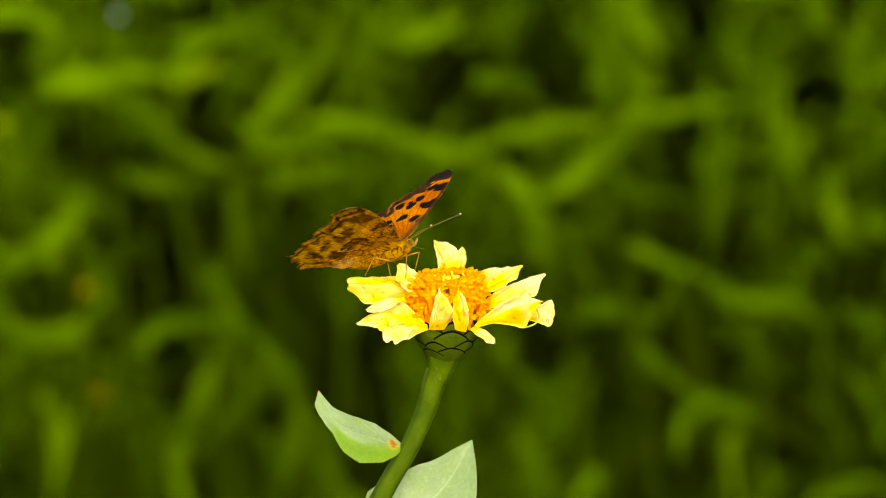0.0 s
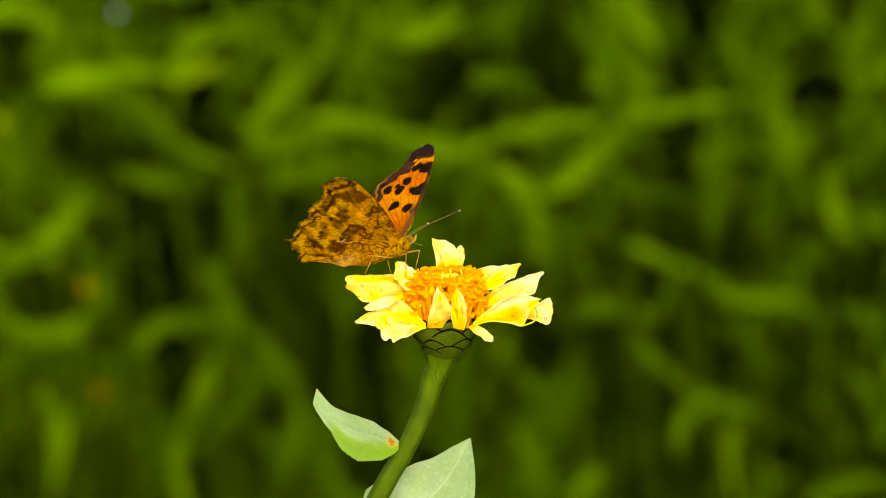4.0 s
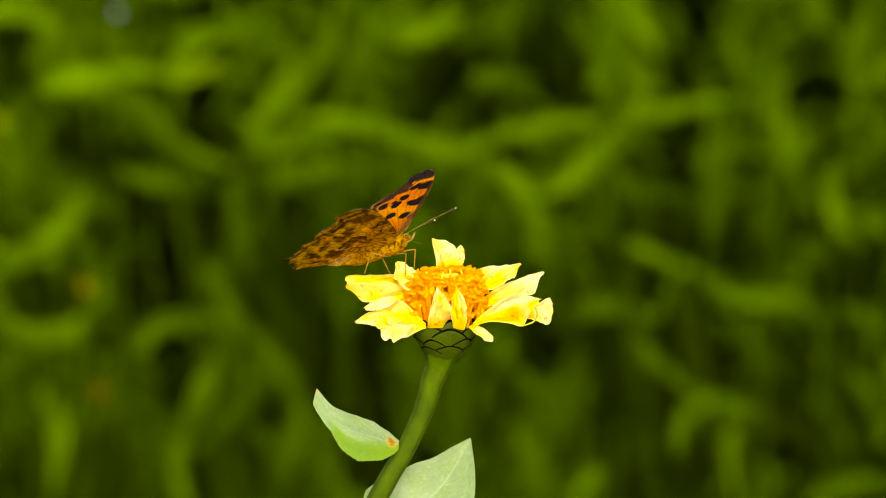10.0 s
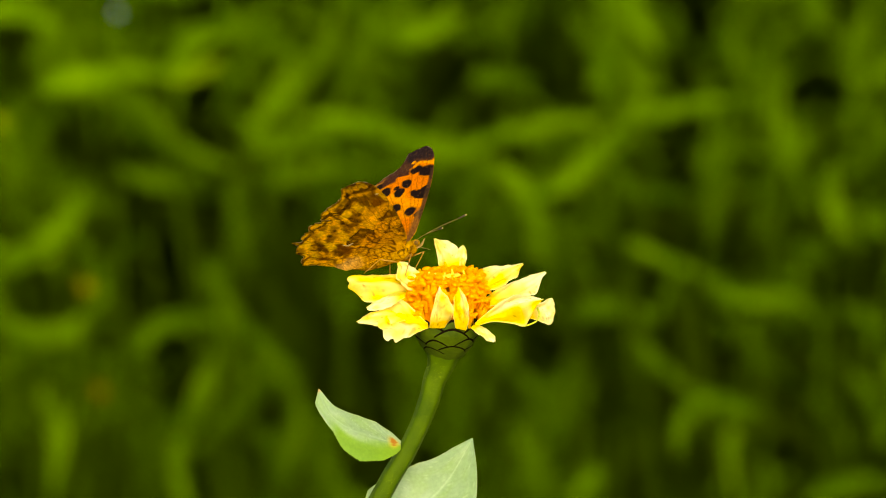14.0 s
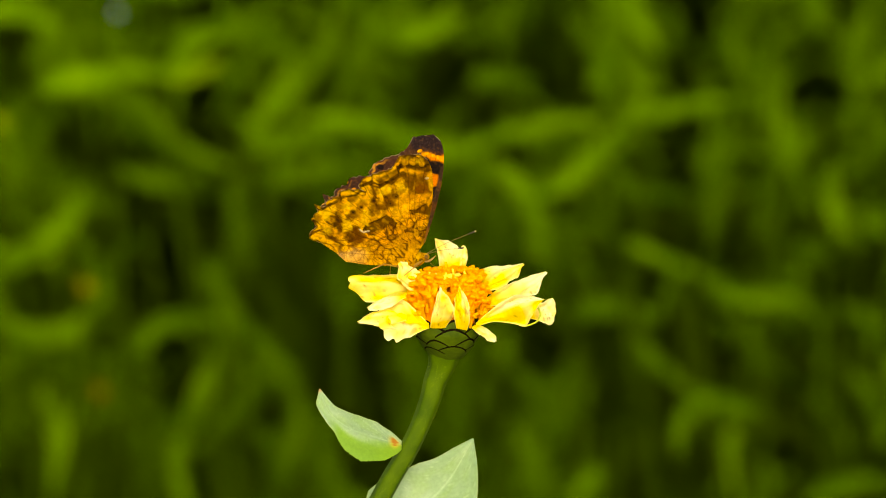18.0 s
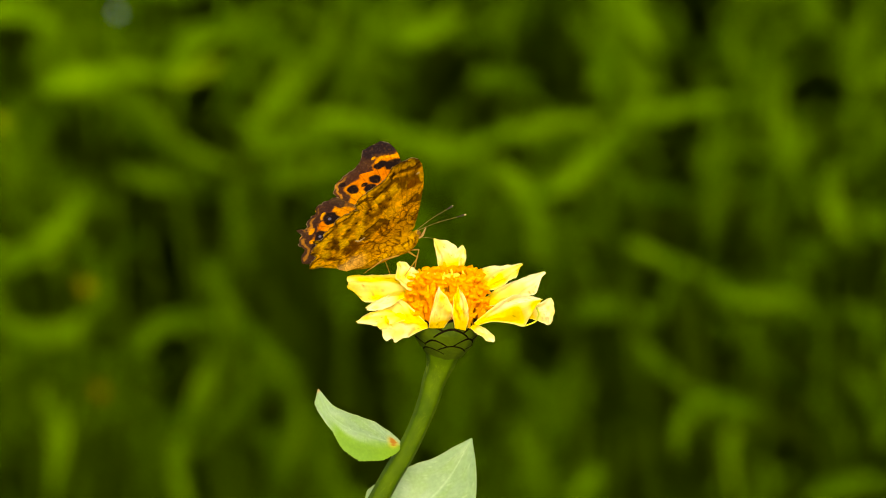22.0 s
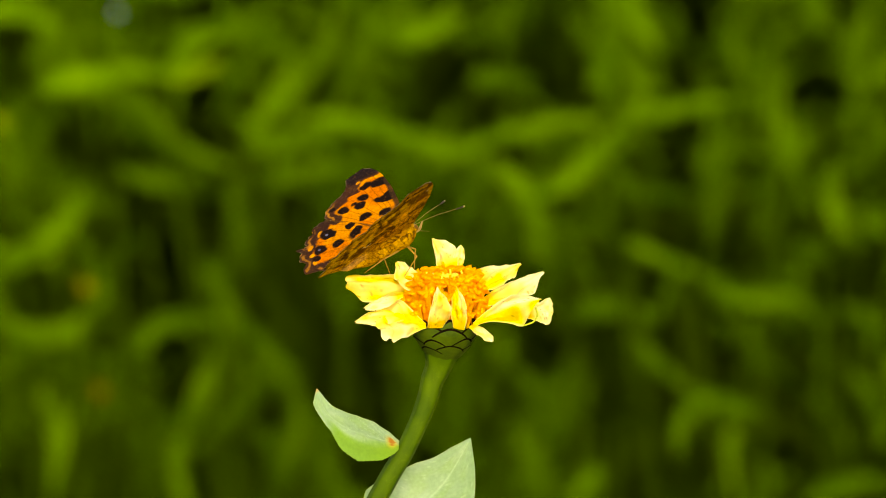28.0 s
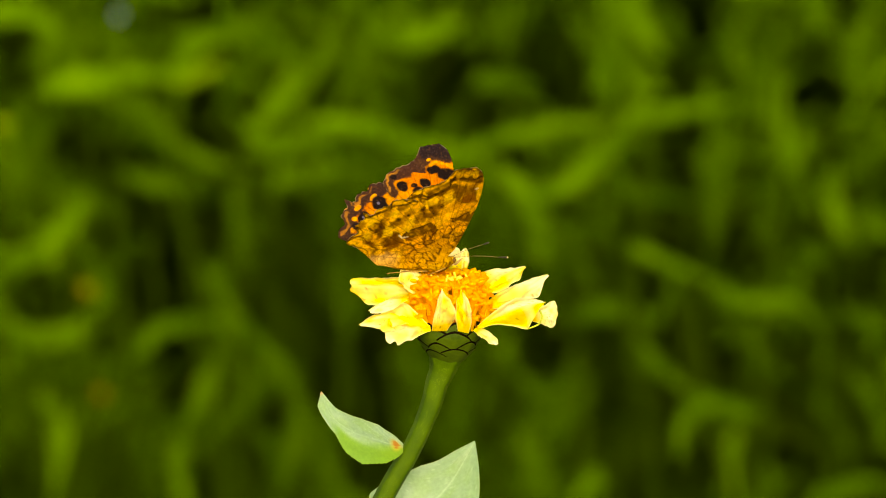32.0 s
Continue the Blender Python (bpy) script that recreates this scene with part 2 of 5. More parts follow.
def petal(base, tip, face, bow, cup, wave, seed, fold, crease, one, other, pale):
    """One ray floret from its claw to its tip: the half widths of its two sides, and how much painted light pales each
    side.
    """
    a, b, m = spot(*base), spot(*tip), Vector(bow) * MM
    line = [a + (b - a) * t + m * 4 * t * (1 - t) for t in (0, 0.25, 0.5, 0.75, 1)]

    def half(t):
        ragged = 1 + 0.05 * math.sin(t * 23 + seed) * t
        near = (t - 0.06, t - 0.03, t, t + 0.03, t + 0.06)
        return tuple(float(np.mean(np.interp(near, (0, 0.2, 0.4, 0.6, 0.8, 0.93, 1), side))) * MM * ragged for side in (one, other))

    def colours(t, q, number):
        u, v = t * 40 + number * 13.1, q * 14
        col = np.tile(np.array((0.78, 0.585, 0.003)), (len(t), 1))
        # cream paints the sunlit side of each fold, yellow the shaded one
        light = pale[0] + (pale[1] - pale[0]) * step(q, -0.15, 0.15)
        light = step(0.8 * light + 0.7 * grain(u * 0.3, v * 0.3, 2.0, number), 0.5, 1.45) * step(t, 0.08, 0.5)
        col = over(col, light, (0.86, 0.79, 0.42))
        col = over(col, step(grain(u * 0.3, v * 0.4, 2.0, number + 3), 0.55, 0.9) * 0.35 * (1 - light), (0.75, 0.53, 0.002))
        # a cream highlight painted along both edges
        col = over(col, step(np.abs(q), 0.85, 1.0) * 0.5, (0.86, 0.79, 0.42))
        # fine veins along the petal, and a few brown flecks
        col = over(col, step(np.abs((q * 4.5 + 0.3 * np.sin(t * 5 + number)) % 1 - 0.5), 0.38, 0.5) * 0.25 * step(t, 0.05, 0.3), (0.76, 0.50, 0.002))
        return over(col, step(grain(u * 1.5, v * 1.9, 1.3, number + 5), 0.82, 0.90) * step(grain(u, v, 9, number + 2), 0.42, 0.55) * 0.75, (0.30, 0.19, 0.01))
    return sheet("petal", line, half, face, M_PETAL, flower_head, colours, cup, wave, 30, 25, 0.07, seed=seed, ridge=0.08, dents=0.3, fold=fold, crease=crease)


# the cone that carries petals and florets
bm = bmesh.new()
rings = []
for r, z in ((0.2, 8.6), (3, 8.6), (5.6, 8.2), (6.3, 6.5), (6.6, 3), (6.8, 0), (6.4, -3), (4.6, -6), (2.5, -8)):
    rings.append([bm.verts.new(spot(r * math.cos(a), r * math.sin(a), z)) for a in (2 * math.pi * j / 24 for j in range(24))])
for a, b in zip(rings, rings[1:]):
    for j in range(24):
        bm.faces.new((a[j], b[j], b[(j + 1) % 24], a[(j + 1) % 24]))
bm.faces.new(rings[0][::-1]), bm.faces.new(rings[-1])
flower_head = part("flower_head", bm, M_CORE, zinnia, "yellow zinnia head with orange disc florets and toothed petals")


def floret_mesh(variant):
    """A tubular disc floret along +z, five blunt lobes spread at its mouth, with a style in some."""
    bm = bmesh.new()
    rnd = random.Random(variant)
    size = 1.0
    prof = ((0.45, 0), (0.55, 2.6), (0.8, 4.0), (1.0, 4.8))
    rings = [[bm.verts.new(Vector((r * math.cos(a), r * math.sin(a), z)) * MM * size) for a in (2 * math.pi * j / 10 for j in range(10))] for r, z in prof]
    for a, b in zip(rings, rings[1:]):
        for j in range(10):
            bm.faces.new((a[j], a[(j + 1) % 10], b[(j + 1) % 10], b[j]))
    for k in range(5):
        a0 = 2 * math.pi * (k + rnd.uniform(-0.15, 0.15)) / 5
        out = Vector((math.cos(a0), math.sin(a0), 0))
        c = (out * rnd.uniform(0.8, 1.2) + Vector((0, 0, rnd.uniform(4.6, 5.3)))) * MM
        ball(bm, c, (1.05 * MM, 0.76 * MM, 0.45 * MM), pose(0, 0, 0, 0, rnd.uniform(-40, 15), math.degrees(a0)), 8, 6)
    if variant % 2:
        tube(bm, [Vector((0, 0, 3)) * MM, Vector((0.1, 0, 5)) * MM, Vector((0.5, 0.2, 6.6)) * MM], [0.00035, 0.00035, 0.00025], 5, 4)
    me = bpy.data.meshes.new("disc_floret")
    bm.to_mesh(me)
    bm.free()
    return me


floret_meshes = [floret_mesh(k) for k in range(4)]
for k, me in enumerate(floret_meshes):
    me.materials.append(M_FLORET if k < 3 else M_ANTHER)
    for p in me.polygons:
        p.use_smooth = True
rnd = random.Random(11)


def floret(r, angle, z, out, size, kind):
    lean = Vector((math.cos(angle) * out, math.sin(angle) * out, 1)) + Vector((rnd.uniform(-0.18, 0.18), rnd.uniform(-0.18, 0.18), 0))
    ob = new("disc_floret", floret_meshes[kind])
    ob.parent = flower_head
    ob.matrix_basis = (Matrix.Translation(spot(r * math.cos(angle), r * math.sin(angle), z)) @ lean.to_track_quat("Z", "Y").to_matrix().to_4x4()
                       @ pose(0, 0, 0, 0, 0, rnd.uniform(0, 360)) @ Matrix.Scale(size, 4))


for k in range(30):
    r = 5.6 * math.sqrt((k + 0.5) / 30)
    floret(r, k * 2.39996, 6.6 + rnd.uniform(-0.6, 0.4), 0.02 * r, rnd.uniform(0.9, 1.1), 3 if k % 3 == 0 else rnd.randrange(3))
for ring, count, base, lean, small, large in ((6.4, 22, 6.6, 0.12, 1.1, 1.35), (7.3, 21, 4.6, 0.24, 0.95, 1.2), (7.7, 18, 2.6, 0.30, 0.9, 1.15), (8.0, 16, 0.8, 0.34, 0.8, 1.0)):
    for k in range(count):
        if base < 3 and math.sin(2 * math.pi * k / count) < -0.72:
            continue
        floret(ring + rnd.uniform(-0.3, 0.3), 2 * math.pi * (k + rnd.uniform(-0.35, 0.35)) / count, base + rnd.uniform(-0.7, 0.7), lean, rnd.uniform(small, large), rnd.randrange(3))

# ray florets, from the back round by the right to the front and the left
petal((0.4, 9.0, 12.4), (-3.2, 14.0, 19.4), (0.2, -1, 0.25), (0, 0.5, 0), 0.15, 0.06, 1, 0.25, 0.3, (2.3, 1.9, 1.3, 0.9, 0.6, 0.4, 0.1), (3.1, 4.3, 4.7, 4.1, 2.7, 1.6, 0.3), (1, 1))
petal((3.5, 9.5, 12.3), (4.0, 13.0, 17.9), (-0.3, -0.85, 0.25), (0, 0.3, 0), 0.3, 0.05, 2, 0.3, 0.3, (2.1, 2.2, 1.9, 1.6, 1.2, 0.9, 0.4), (0.9, 1.3, 1.5, 1.3, 1.2, 0.9, 0.4), (1, 0.8))
petal((8.6, 5.0, 9.0), (19.0, 9.0, 14.1), (-0.25, -0.8, 0.7), (0, 0, 0.5), -0.1, 0.1, 3, 0.35, 0.3, (2.3, 4.4, 3.6, 2.1, 1.1, 0.8, 0.3), (1.6, 2.6, 3.1, 3.1, 2.5, 1.3, 0.5), (1, 0.35))
petal((9.7, 2.0, 5.6), (24.6, 2.0, 13.5), (-0.2, -0.6, 0.8), (0, 0, 0.3), -0.2, 0.06, 4, 0.25, 0.2, (1.7, 2.8, 2.8, 2.3, 1.5, 0.9, 0.6), (1.1, 2.7, 3.8, 4.2, 3.4, 1.5, 0.6), (1, 0.95))
petal((20.4, 3.0, 2.5), (26.9, 3.0, 3.5), (0.2, -0.85, 0.55), (0, 0, 0.4), -0.15, 0.1, 5, 0.2, 0.3, (1.2, 1.8, 2.4, 2.8, 3.3, 3.4, 2.4), (1.2, 2.1, 2.7, 3.0, 3.3, 3.1, 2.4), (1, 1))
petal((7.1, -7.0, 2.0), (23.7, -9.0, 8.9), (0.05, -0.9, 0.5), (0, 0, 1), -0.1, 0.08, 6, 0.45, 0.8, (0.4, 1.5, 2.9, 3.1, 2.0, 1.2, 0.3), (0.4, 1.2, 2.9, 5.1, 3.6, 1.2, 0.4), (0.95, 0.3))
petal((6.3, -8.0, 2.0), (11.8, -13.0, -0.9), (0.5, -0.7, 0.5), (0.3, 0, 0.5), -0.2, 0.05, 7, 0.25, 0.2, (0.9, 1.4, 1.6, 1.6, 1.4, 1.1, 0.7), (0.7, 1.2, 1.6, 1.6, 1.4, 1.1, 0.7), (1, 0.9))
petal((-2.6, -9.0, 1.6), (-1.8, -12.0, 12.8), (0.1, -0.95, 0.2), (0, -1.2, 0), -0.05, 0.06, 8, 0.3, 0.3, (1.7, 1.7, 1.4, 1.1, 0.7, 0.6, 0.1), (2.0, 3.7, 4.1, 3.4, 2.3, 1.1, 0.1), (1, 0.7))
petal((3.5, -9.0, 1.3), (2.9, -11.0, 12.7), (-0.3, -0.95, 0.2), (0.3, -1, 0), -0.05, 0.05, 9, -0.2, 0.3, (1.5, 1.8, 2.1, 1.9, 1.5, 0.7, 0.1), (1.3, 1.9, 2.2, 2.1, 1.3, 0.7, 0.1), (0.3, 0.7))
petal((-4.6, -8.0, 2.0), (-16.5, -12.0, 2.6), (-0.1, -0.8, 0.6), (0, 0, 0.5), -0.05, 0.1, 10, 0.35, 0.7, (0.6, 1.9, 3.1, 3.9, 3.9, 3.9, 3.7), (0.5, 3.1, 5.9, 8.7, 6.5, 5.3, 3.7), (0.95, 0.5))
petal((-10.0, -9.0, 4.3), (-22.1, -11.0, 3.6), (0, -0.8, 0.6), (0, 0, 0.6), -0.2, 0.06, 11, 0.3, 0.3, (0.6, 1.5, 1.9, 1.9, 1.4, 0.9, 0.3), (0.8, 2.2, 2.5, 2.3, 1.9, 1.1, 0.3), (0.9, 0.6))
petal((-10.4, -8.0, 9.8), (-19.8, -9.0, 6.6), (0.2, -0.5, 0.85), (0, 0, 0.5), -0.4, 0.06, 12, 0.2, 0.2, (0.6, 1.5, 1.7, 1.7, 1.5, 1.3, 0.8), (0.8, 1.5, 1.7, 1.7, 1.5, 1.3, 0.9), (1, 1))
petal((-5.4, 1.0, 9.3), (-24.5, 1.0, 10.3), (0.2, -0.8, 0.65), (0, 0, 0.7), -0.1, 0.12, 13, 0.35, 0.9, (1.3, 2.5, 3.5, 4.6, 4.3, 2.8, 1.4), (1.3, 2.5, 3.5, 2.8, 2.8, 4.1, 3.8), (0.4, 0.5))
petal((-5.4, -1.0, 9.1), (-12.0, 0.0, 16.2), (0.2, -0.7, 0.7), (0.3, 0, 0.4), 0.1, 0.1, 14, 0.3, 0.6, (1.7, 3.3, 4.3, 4.5, 3.5, 2.2, 0.8), (1.0, 1.8, 2.2, 2.2, 1.8, 1.5, 0.8), (0.7, 0.9))

# the cup of overlapping bracts below the petals, each with a dark fringe


def bract(angle, z_low, z_high, half_angle, out):
    bm = bmesh.new()
    rows, cols = 20, 13
    lean = rnd.uniform(-0.3, 0.3)
    grid = []
    for i in range(rows + 1):
        t = i / rows
        row = []
        for j in range(cols):
            q = -1 + 2 * j / (cols - 1)
            arch = max(0.0, 1 - abs(q - lean) ** 1.5 / (1 + abs(lean)) ** 1.5) ** 0.9
            z = z_low + (z_high - z_low) * t * (0.35 + 0.65 * arch)
            r = cup_radius(z) + out + 0.25 * t * t - 0.25 * q * q * t
            a = radians(angle) + radians(half_angle) * q * (0.75 + 0.25 * t)
            row.append(bm.verts.new(spot(r * math.cos(a), r * math.sin(a), z)))
        grid.append(row)
    for i in range(rows):
        for j in range(cols - 1):
            f = bm.faces.new((grid[i][j], grid[i][j + 1], grid[i + 1][j + 1], grid[i + 1][j]))
            f.material_index = 1 if i >= rows - 2 else 0
    part("bract", bm, (M_BRACT, M_FRINGE), flower_head)


def cup_radius(z):
    return 8.3 - 4.6 * max(0.0, -z / 7.6) ** 1.5


rnd = random.Random(23)
for row, (count, lo, hi, half, out) in enumerate(((6, -7.7, -3.9, 36, 0.3), (7, -6.8, -1.3, 34, 0.12), (7, -4.7, 1.7, 36, -0.05), (9, -3.0, 3.6, 27, -0.2))):
    for k in range(count):
        bract(-78 + 23 * row + 360 * k / count + rnd.uniform(-9, 9), lo, hi + rnd.uniform(-0.8, 0.8), half + rnd.uniform(-4, 4), out)

def hairs(parent, line, radii, count, length):
    """Fine pale hairs that stand off the stem."""
    pts = [Vector(p) for p in line]
    rs = random.Random(4)
    verts, faces = [], []
    for k in range(count):
        t = rs.uniform(0.01, 0.99)
        c = curve_at(pts, t)
        d = (curve_at(pts, min(1, t + 0.01)) - curve_at(pts, max(0, t - 0.01))).normalized()
        u = d.orthogonal().normalized()
        out = Matrix.Rotation(rs.uniform(0, 2 * math.pi), 3, d) @ u
        i = min(int(t * (len(radii) - 1)), len(radii) - 2)
        r = radii[i] + (radii[i + 1] - radii[i]) * (t * (len(radii) - 1) - i)
        a, s = c + out * r * 0.96, d.cross(out) * 0.00002
        e = a + (out + d * rs.uniform(0.1, 0.7)) * length * rs.uniform(0.5, 1.2)
        n0 = len(verts)
        verts += [tuple(a - s), tuple(a + s), tuple(e)]
        faces.append((n0, n0 + 1, n0 + 2))
    me = bpy.data.meshes.new("hairs")
    me.from_pydata(verts, [], faces)
    meshed("hairs", me, M_HAIR, parent, "fine pale hairs")


# stem down to the soil
bm = bmesh.new()
tube(bm, [spot(*p) for p in ((-0.7, 0.0, -6.3), (-1.2, 0.0, -8.8), (-1.9, 0.0, -11.1), (-3.0, 0.0, -13.7), (-4.2, 0.0, -18.3), (-6.6, 0.0, -24.8), (-10.0, 0.0, -32.1), (-14.2, 0.0, -39.3), (-22.5, 0.0, -55.4), (-26.5, -0.0, -65.6), (-30.5, 0.0, -78.1), (-34.4, 0.0, -92.8), (-38.7, 0.0, -111.3), (-42.9, 0.0, -135.1))]
     + [Vector((-0.047, 0.002, 0.72)) - ROOT, Vector((-0.054, 0.003, 0.62)) - ROOT, Vector((-0.060, 0.004, 0.5)) - ROOT, Vector((-0.064, 0.006, 0.36)) - ROOT, Vector((-0.064, 0.008, 0.18)) - ROOT, Vector((0, 0, -0.01))],
     [0.00460, 0.00375, 0.00320, 0.00290, 0.00265, 0.00242, 0.00240, 0.00250, 0.0025, 0.0026, 0.0026, 0.0027, 0.0027, 0.0028, 0.0028, 0.0029, 0.003, 0.0031, 0.0032, 0.0034], 28, 220, rough=0.004)
bm.verts.ensure_lookup_table()
for k in range(221):
    ring = bm.verts[28 * k:28 * k + 28]
    c = sum((v.co for v in ring), Vector()) / 28
    for j, v in enumerate(ring):
        v.co = c + (v.co - c) * (1 + 0.045 * math.cos(2 * math.pi * 5 * j / 28 + 0.9) + 0.02 * math.cos(2 * math.pi * 9 * j / 28))
stem = part("stem", bm, M_STEM, zinnia, "ridged, finely haired green stem")
hairs(stem, [spot(*p) for p in ((-1.2, 0.0, -8.8), (-1.9, 0.0, -11.1), (-3.0, 0.0, -13.7), (-4.2, 0.0, -18.3), (-6.6, 0.0, -24.8), (-10.0, 0.0, -32.1), (-14.2, 0.0, -39.3), (-22.5, 0.0, -55.4))], [0.00375, 0.00320, 0.00290, 0.00265, 0.00242, 0.00240, 0.00250, 0.0025], 3000, 0.0004)


def leaf_colours(t, q, seed):
    u, v = t * 40 + seed * 7, q * 20
    col = np.tile(np.array((0.222, 0.355, 0.15)), (len(t), 1))
    col = over(col, step(grain(u, v, 9, seed), 0.3, 0.8) * 0.5, (0.30, 0.42, 0.23))
    col = over(col, step(grain(u, v, 5, seed + 1), 0.4, 0.8) * 0.35, (0.22, 0.37, 0.07))
    col = over(col, step(grain(u * 4, v * 4, 2.5, seed + 2), 0.5, 0.9) * 0.25, (0.36, 0.48, 0.24))
    col = over(col, step(0.035 - np.abs(q), 0.0, 0.03) * (0.25 if seed == 21 else 0.4), (0.42, 0.58, 0.30))
    side = np.abs(((t * 5 - np.abs(q) ** 1.3 * 1.9 + 0.06 * grain(u, v, 6, 2)) % 1) - 0.5)
    col = over(col, step(0.03 - side, 0, 0.03) * 0.4, (0.42, 0.57, 0.28))
    col = over(col, step(np.abs(q), 0.94, 1.0) * 0.6, (0.40, 0.52, 0.16))
    if seed == 21:
        fan = np.abs((np.arctan2(q + 0.05, t * 3 + 0.02) * 5.5 % 1) - 0.5)
        col = over(col, step(0.12 - fan, 0, 0.1) * (1 - step(t, 0.15, 0.5)) * 0.4, (0.44, 0.58, 0.25))
        col = over(col, step(-q + 0.25 * (grain(u, v, 7, 3) - 0.5), 0.05, 0.4) * (1 - step(t, 0.55, 0.75)) * 0.9, (0.15, 0.31, 0.012))
        col = over(col, step(-q, 0.0, 0.3) * (1 - step(t, 0.1, 0.35)) * 0.6, (0.22, 0.40, 0.02))
        near = np.hypot((t - 0.085) * 1.0, (q - 0.05) * 0.10)
        col = over(col, step(0.075 - near, 0, 0.05) * 0.6, (0.62, 0.48, 0.04))
        col = over(col, step(0.042 - near + 0.03 * (grain(u, v, 2, 1) - 0.5), 0, 0.02) * 0.9, (0.42, 0.13, 0.008))
        col = over(col, step(t, 0.95, 1.0) * 0.85, (0.46, 0.20, 0.05))
    return col * np.array((0.84, 0.88, 1.1))


def broad_half(t):
    """The broad leaf's two sides."""
    up = float(np.interp(t, (0, 0.08, 0.2, 0.45, 0.7, 0.9, 1), (2.0, 7.0, 10.3, 11.7, 8.4, 3.3, 0.1)))
    down = float(np.interp(t, (0, 0.2, 0.5, 0.75, 0.9, 1), (2.0, 9.0, 12.0, 9.2, 4.0, 0.1)))
    return up * MM, down * MM


def folded_half(t):
    """The narrow upper side and the lobed lower side of the small leaf."""
    low = float(np.interp(t, (0, 0.08, 0.2, 0.38, 0.5, 0.62, 0.75, 0.88, 1), (0.5, 3.2, 6.0, 7.6, 5.8, 2.9, 2.1, 2.2, 0.1))) * (1 + 0.012 * math.sin(t * 170) + 0.012 * math.sin(t * 263 + 1))
    high = float(np.interp(t, (0, 0.1, 0.25, 0.45, 0.65, 0.85, 1), (0.5, 2.8, 4.2, 4.1, 3.0, 1.5, 0.1)))
    return low * MM, high * MM


sheet("leaf", [spot(*p) for p in ((-10.8, 0.0, -30.3), (-17.8, -5.0, -27.2), (-24.1, -8.0, -24.2), (-29.2, -9.0, -19.8), (-31.7, -8.0, -14.0))], folded_half, ((-0.1, -0.75, 0.65), (0.3, -0.9, 0.4)),
      M_LEAF, zinnia, leaf_colours, 0.12, 0.03, 96, 33, seed=21, ridge=0.03, crease=0.2, label="small pale leaf with a rusty spot at its base")
sheet("leaf", [spot(*p) for p in ((-18.7, 2.0, -52.2), (-13.2, 6.0, -51.1), (-6.0, 9.0, -47.9), (0.6, 11.0, -41.5), (6.5, 12.0, -31.5))], broad_half, ((-0.15, -0.75, 0.65), (0.0, -0.85, 0.5)),
      M_LEAF, zinnia, leaf_colours, 0.05, 0.012, 60, 41, seed=22, fold=-0.12, ridge=0.008, label="broad pale green leaf with light veins")
bm = bmesh.new()
tube(bm, [spot(*p) for p in ((22.4, -5.0, 5.9), (22.9, -6.0, 4.5), (22.2, -6.5, 2.9), (20.7, -7.0, 2.2), (19.1, -7.0, 1.7))], [0.00025, 0.00022, 0.0002], 6, 16)
part("tendril", bm, M_TENDRIL, flower_head, "curled green thread")


# ---- the butterfly: sizes in units of 0.14 mm, x to its head, z up ----
UNIT = 0.0001405
butterfly = tagged(new("comma_butterfly"), "orange brown comma butterfly with ragged, black-spotted wings on the zinnia", "butterfly")


def ring_outline(corners, samples, ragged, seed):
    """A closed outline through the corners, evenly sampled, with a slightly ragged edge where asked."""
    pts = np.array(corners, float)
    rag = pts[:, 2]
    loop = np.vstack([pts, pts[:1]])
    seg = np.hypot(*(loop[1:, :2] - loop[:-1, :2]).T)
    at = np.concatenate([[0], np.cumsum(seg)])
    s = np.linspace(0, at[-1], samples, endpoint=False)
    u = np.interp(s, at, loop[:, 0])
    v = np.interp(s, at, loop[:, 1])
    for _ in range(2):
        u = (np.roll(u, 1) + 2 * u + np.roll(u, -1)) / 4
        v = (np.roll(v, 1) + 2 * v + np.roll(v, -1)) / 4
    w = np.interp(s, at, np.append(rag, rag[0]))
    jag = ((grain(s, s * 0 + seed, 4.5, seed) - 0.5) + 1.3 * (grain(s, s * 0 + seed + 9, 10.0, seed + 1) - 0.5)) * ragged * w
    cu, cv = u.mean(), v.mean()
    d = np.hypot(u - cu, v - cv)
    return u + (u - cu) / d * jag, v + (v - cv) / d * jag, w


# corners: forward, outward, raggedness of the edge
FORE = [(0, 0, 0), (10, 18, 0), (16, 50, 0), (21, 85, 0), (24, 118, 0), (24, 150, 0), (20, 180, 0), (11, 201, 0.3), (-3, 208, 0.6), (-22, 206, 1),
        (-39, 199, 1), (-44, 185, 1), (-54, 172, 1), (-70, 160, 1), (-88, 152, 1), (-102, 141, 1), (-109, 126, 0.6), (-100, 110, 0.2),
        (-77, 90, 0), (-60, 66, 0), (-42, 36, 0), (-12, 0, 0)]
HIND = [(0, 0, 0), (-16, 55, 0), (-40, 105, 0), (-64, 132, 0), (-82, 142, 0.6), (-97, 141, 1), (-113, 137, 1), (-122, 126, 1), (-138, 119, 1), (-149, 107, 1),
        (-166, 114, 0), (-162, 101, 0.6), (-177, 85, 1), (-172, 70, 1), (-183, 57, 1), (-185, 42, 1), (-166, 32, 0.3), (-145, 14, 0.2),
        (-128, -4, 0.2), (-100, -10, 0), (-50, -16, 0), (-8, -12, 0)]


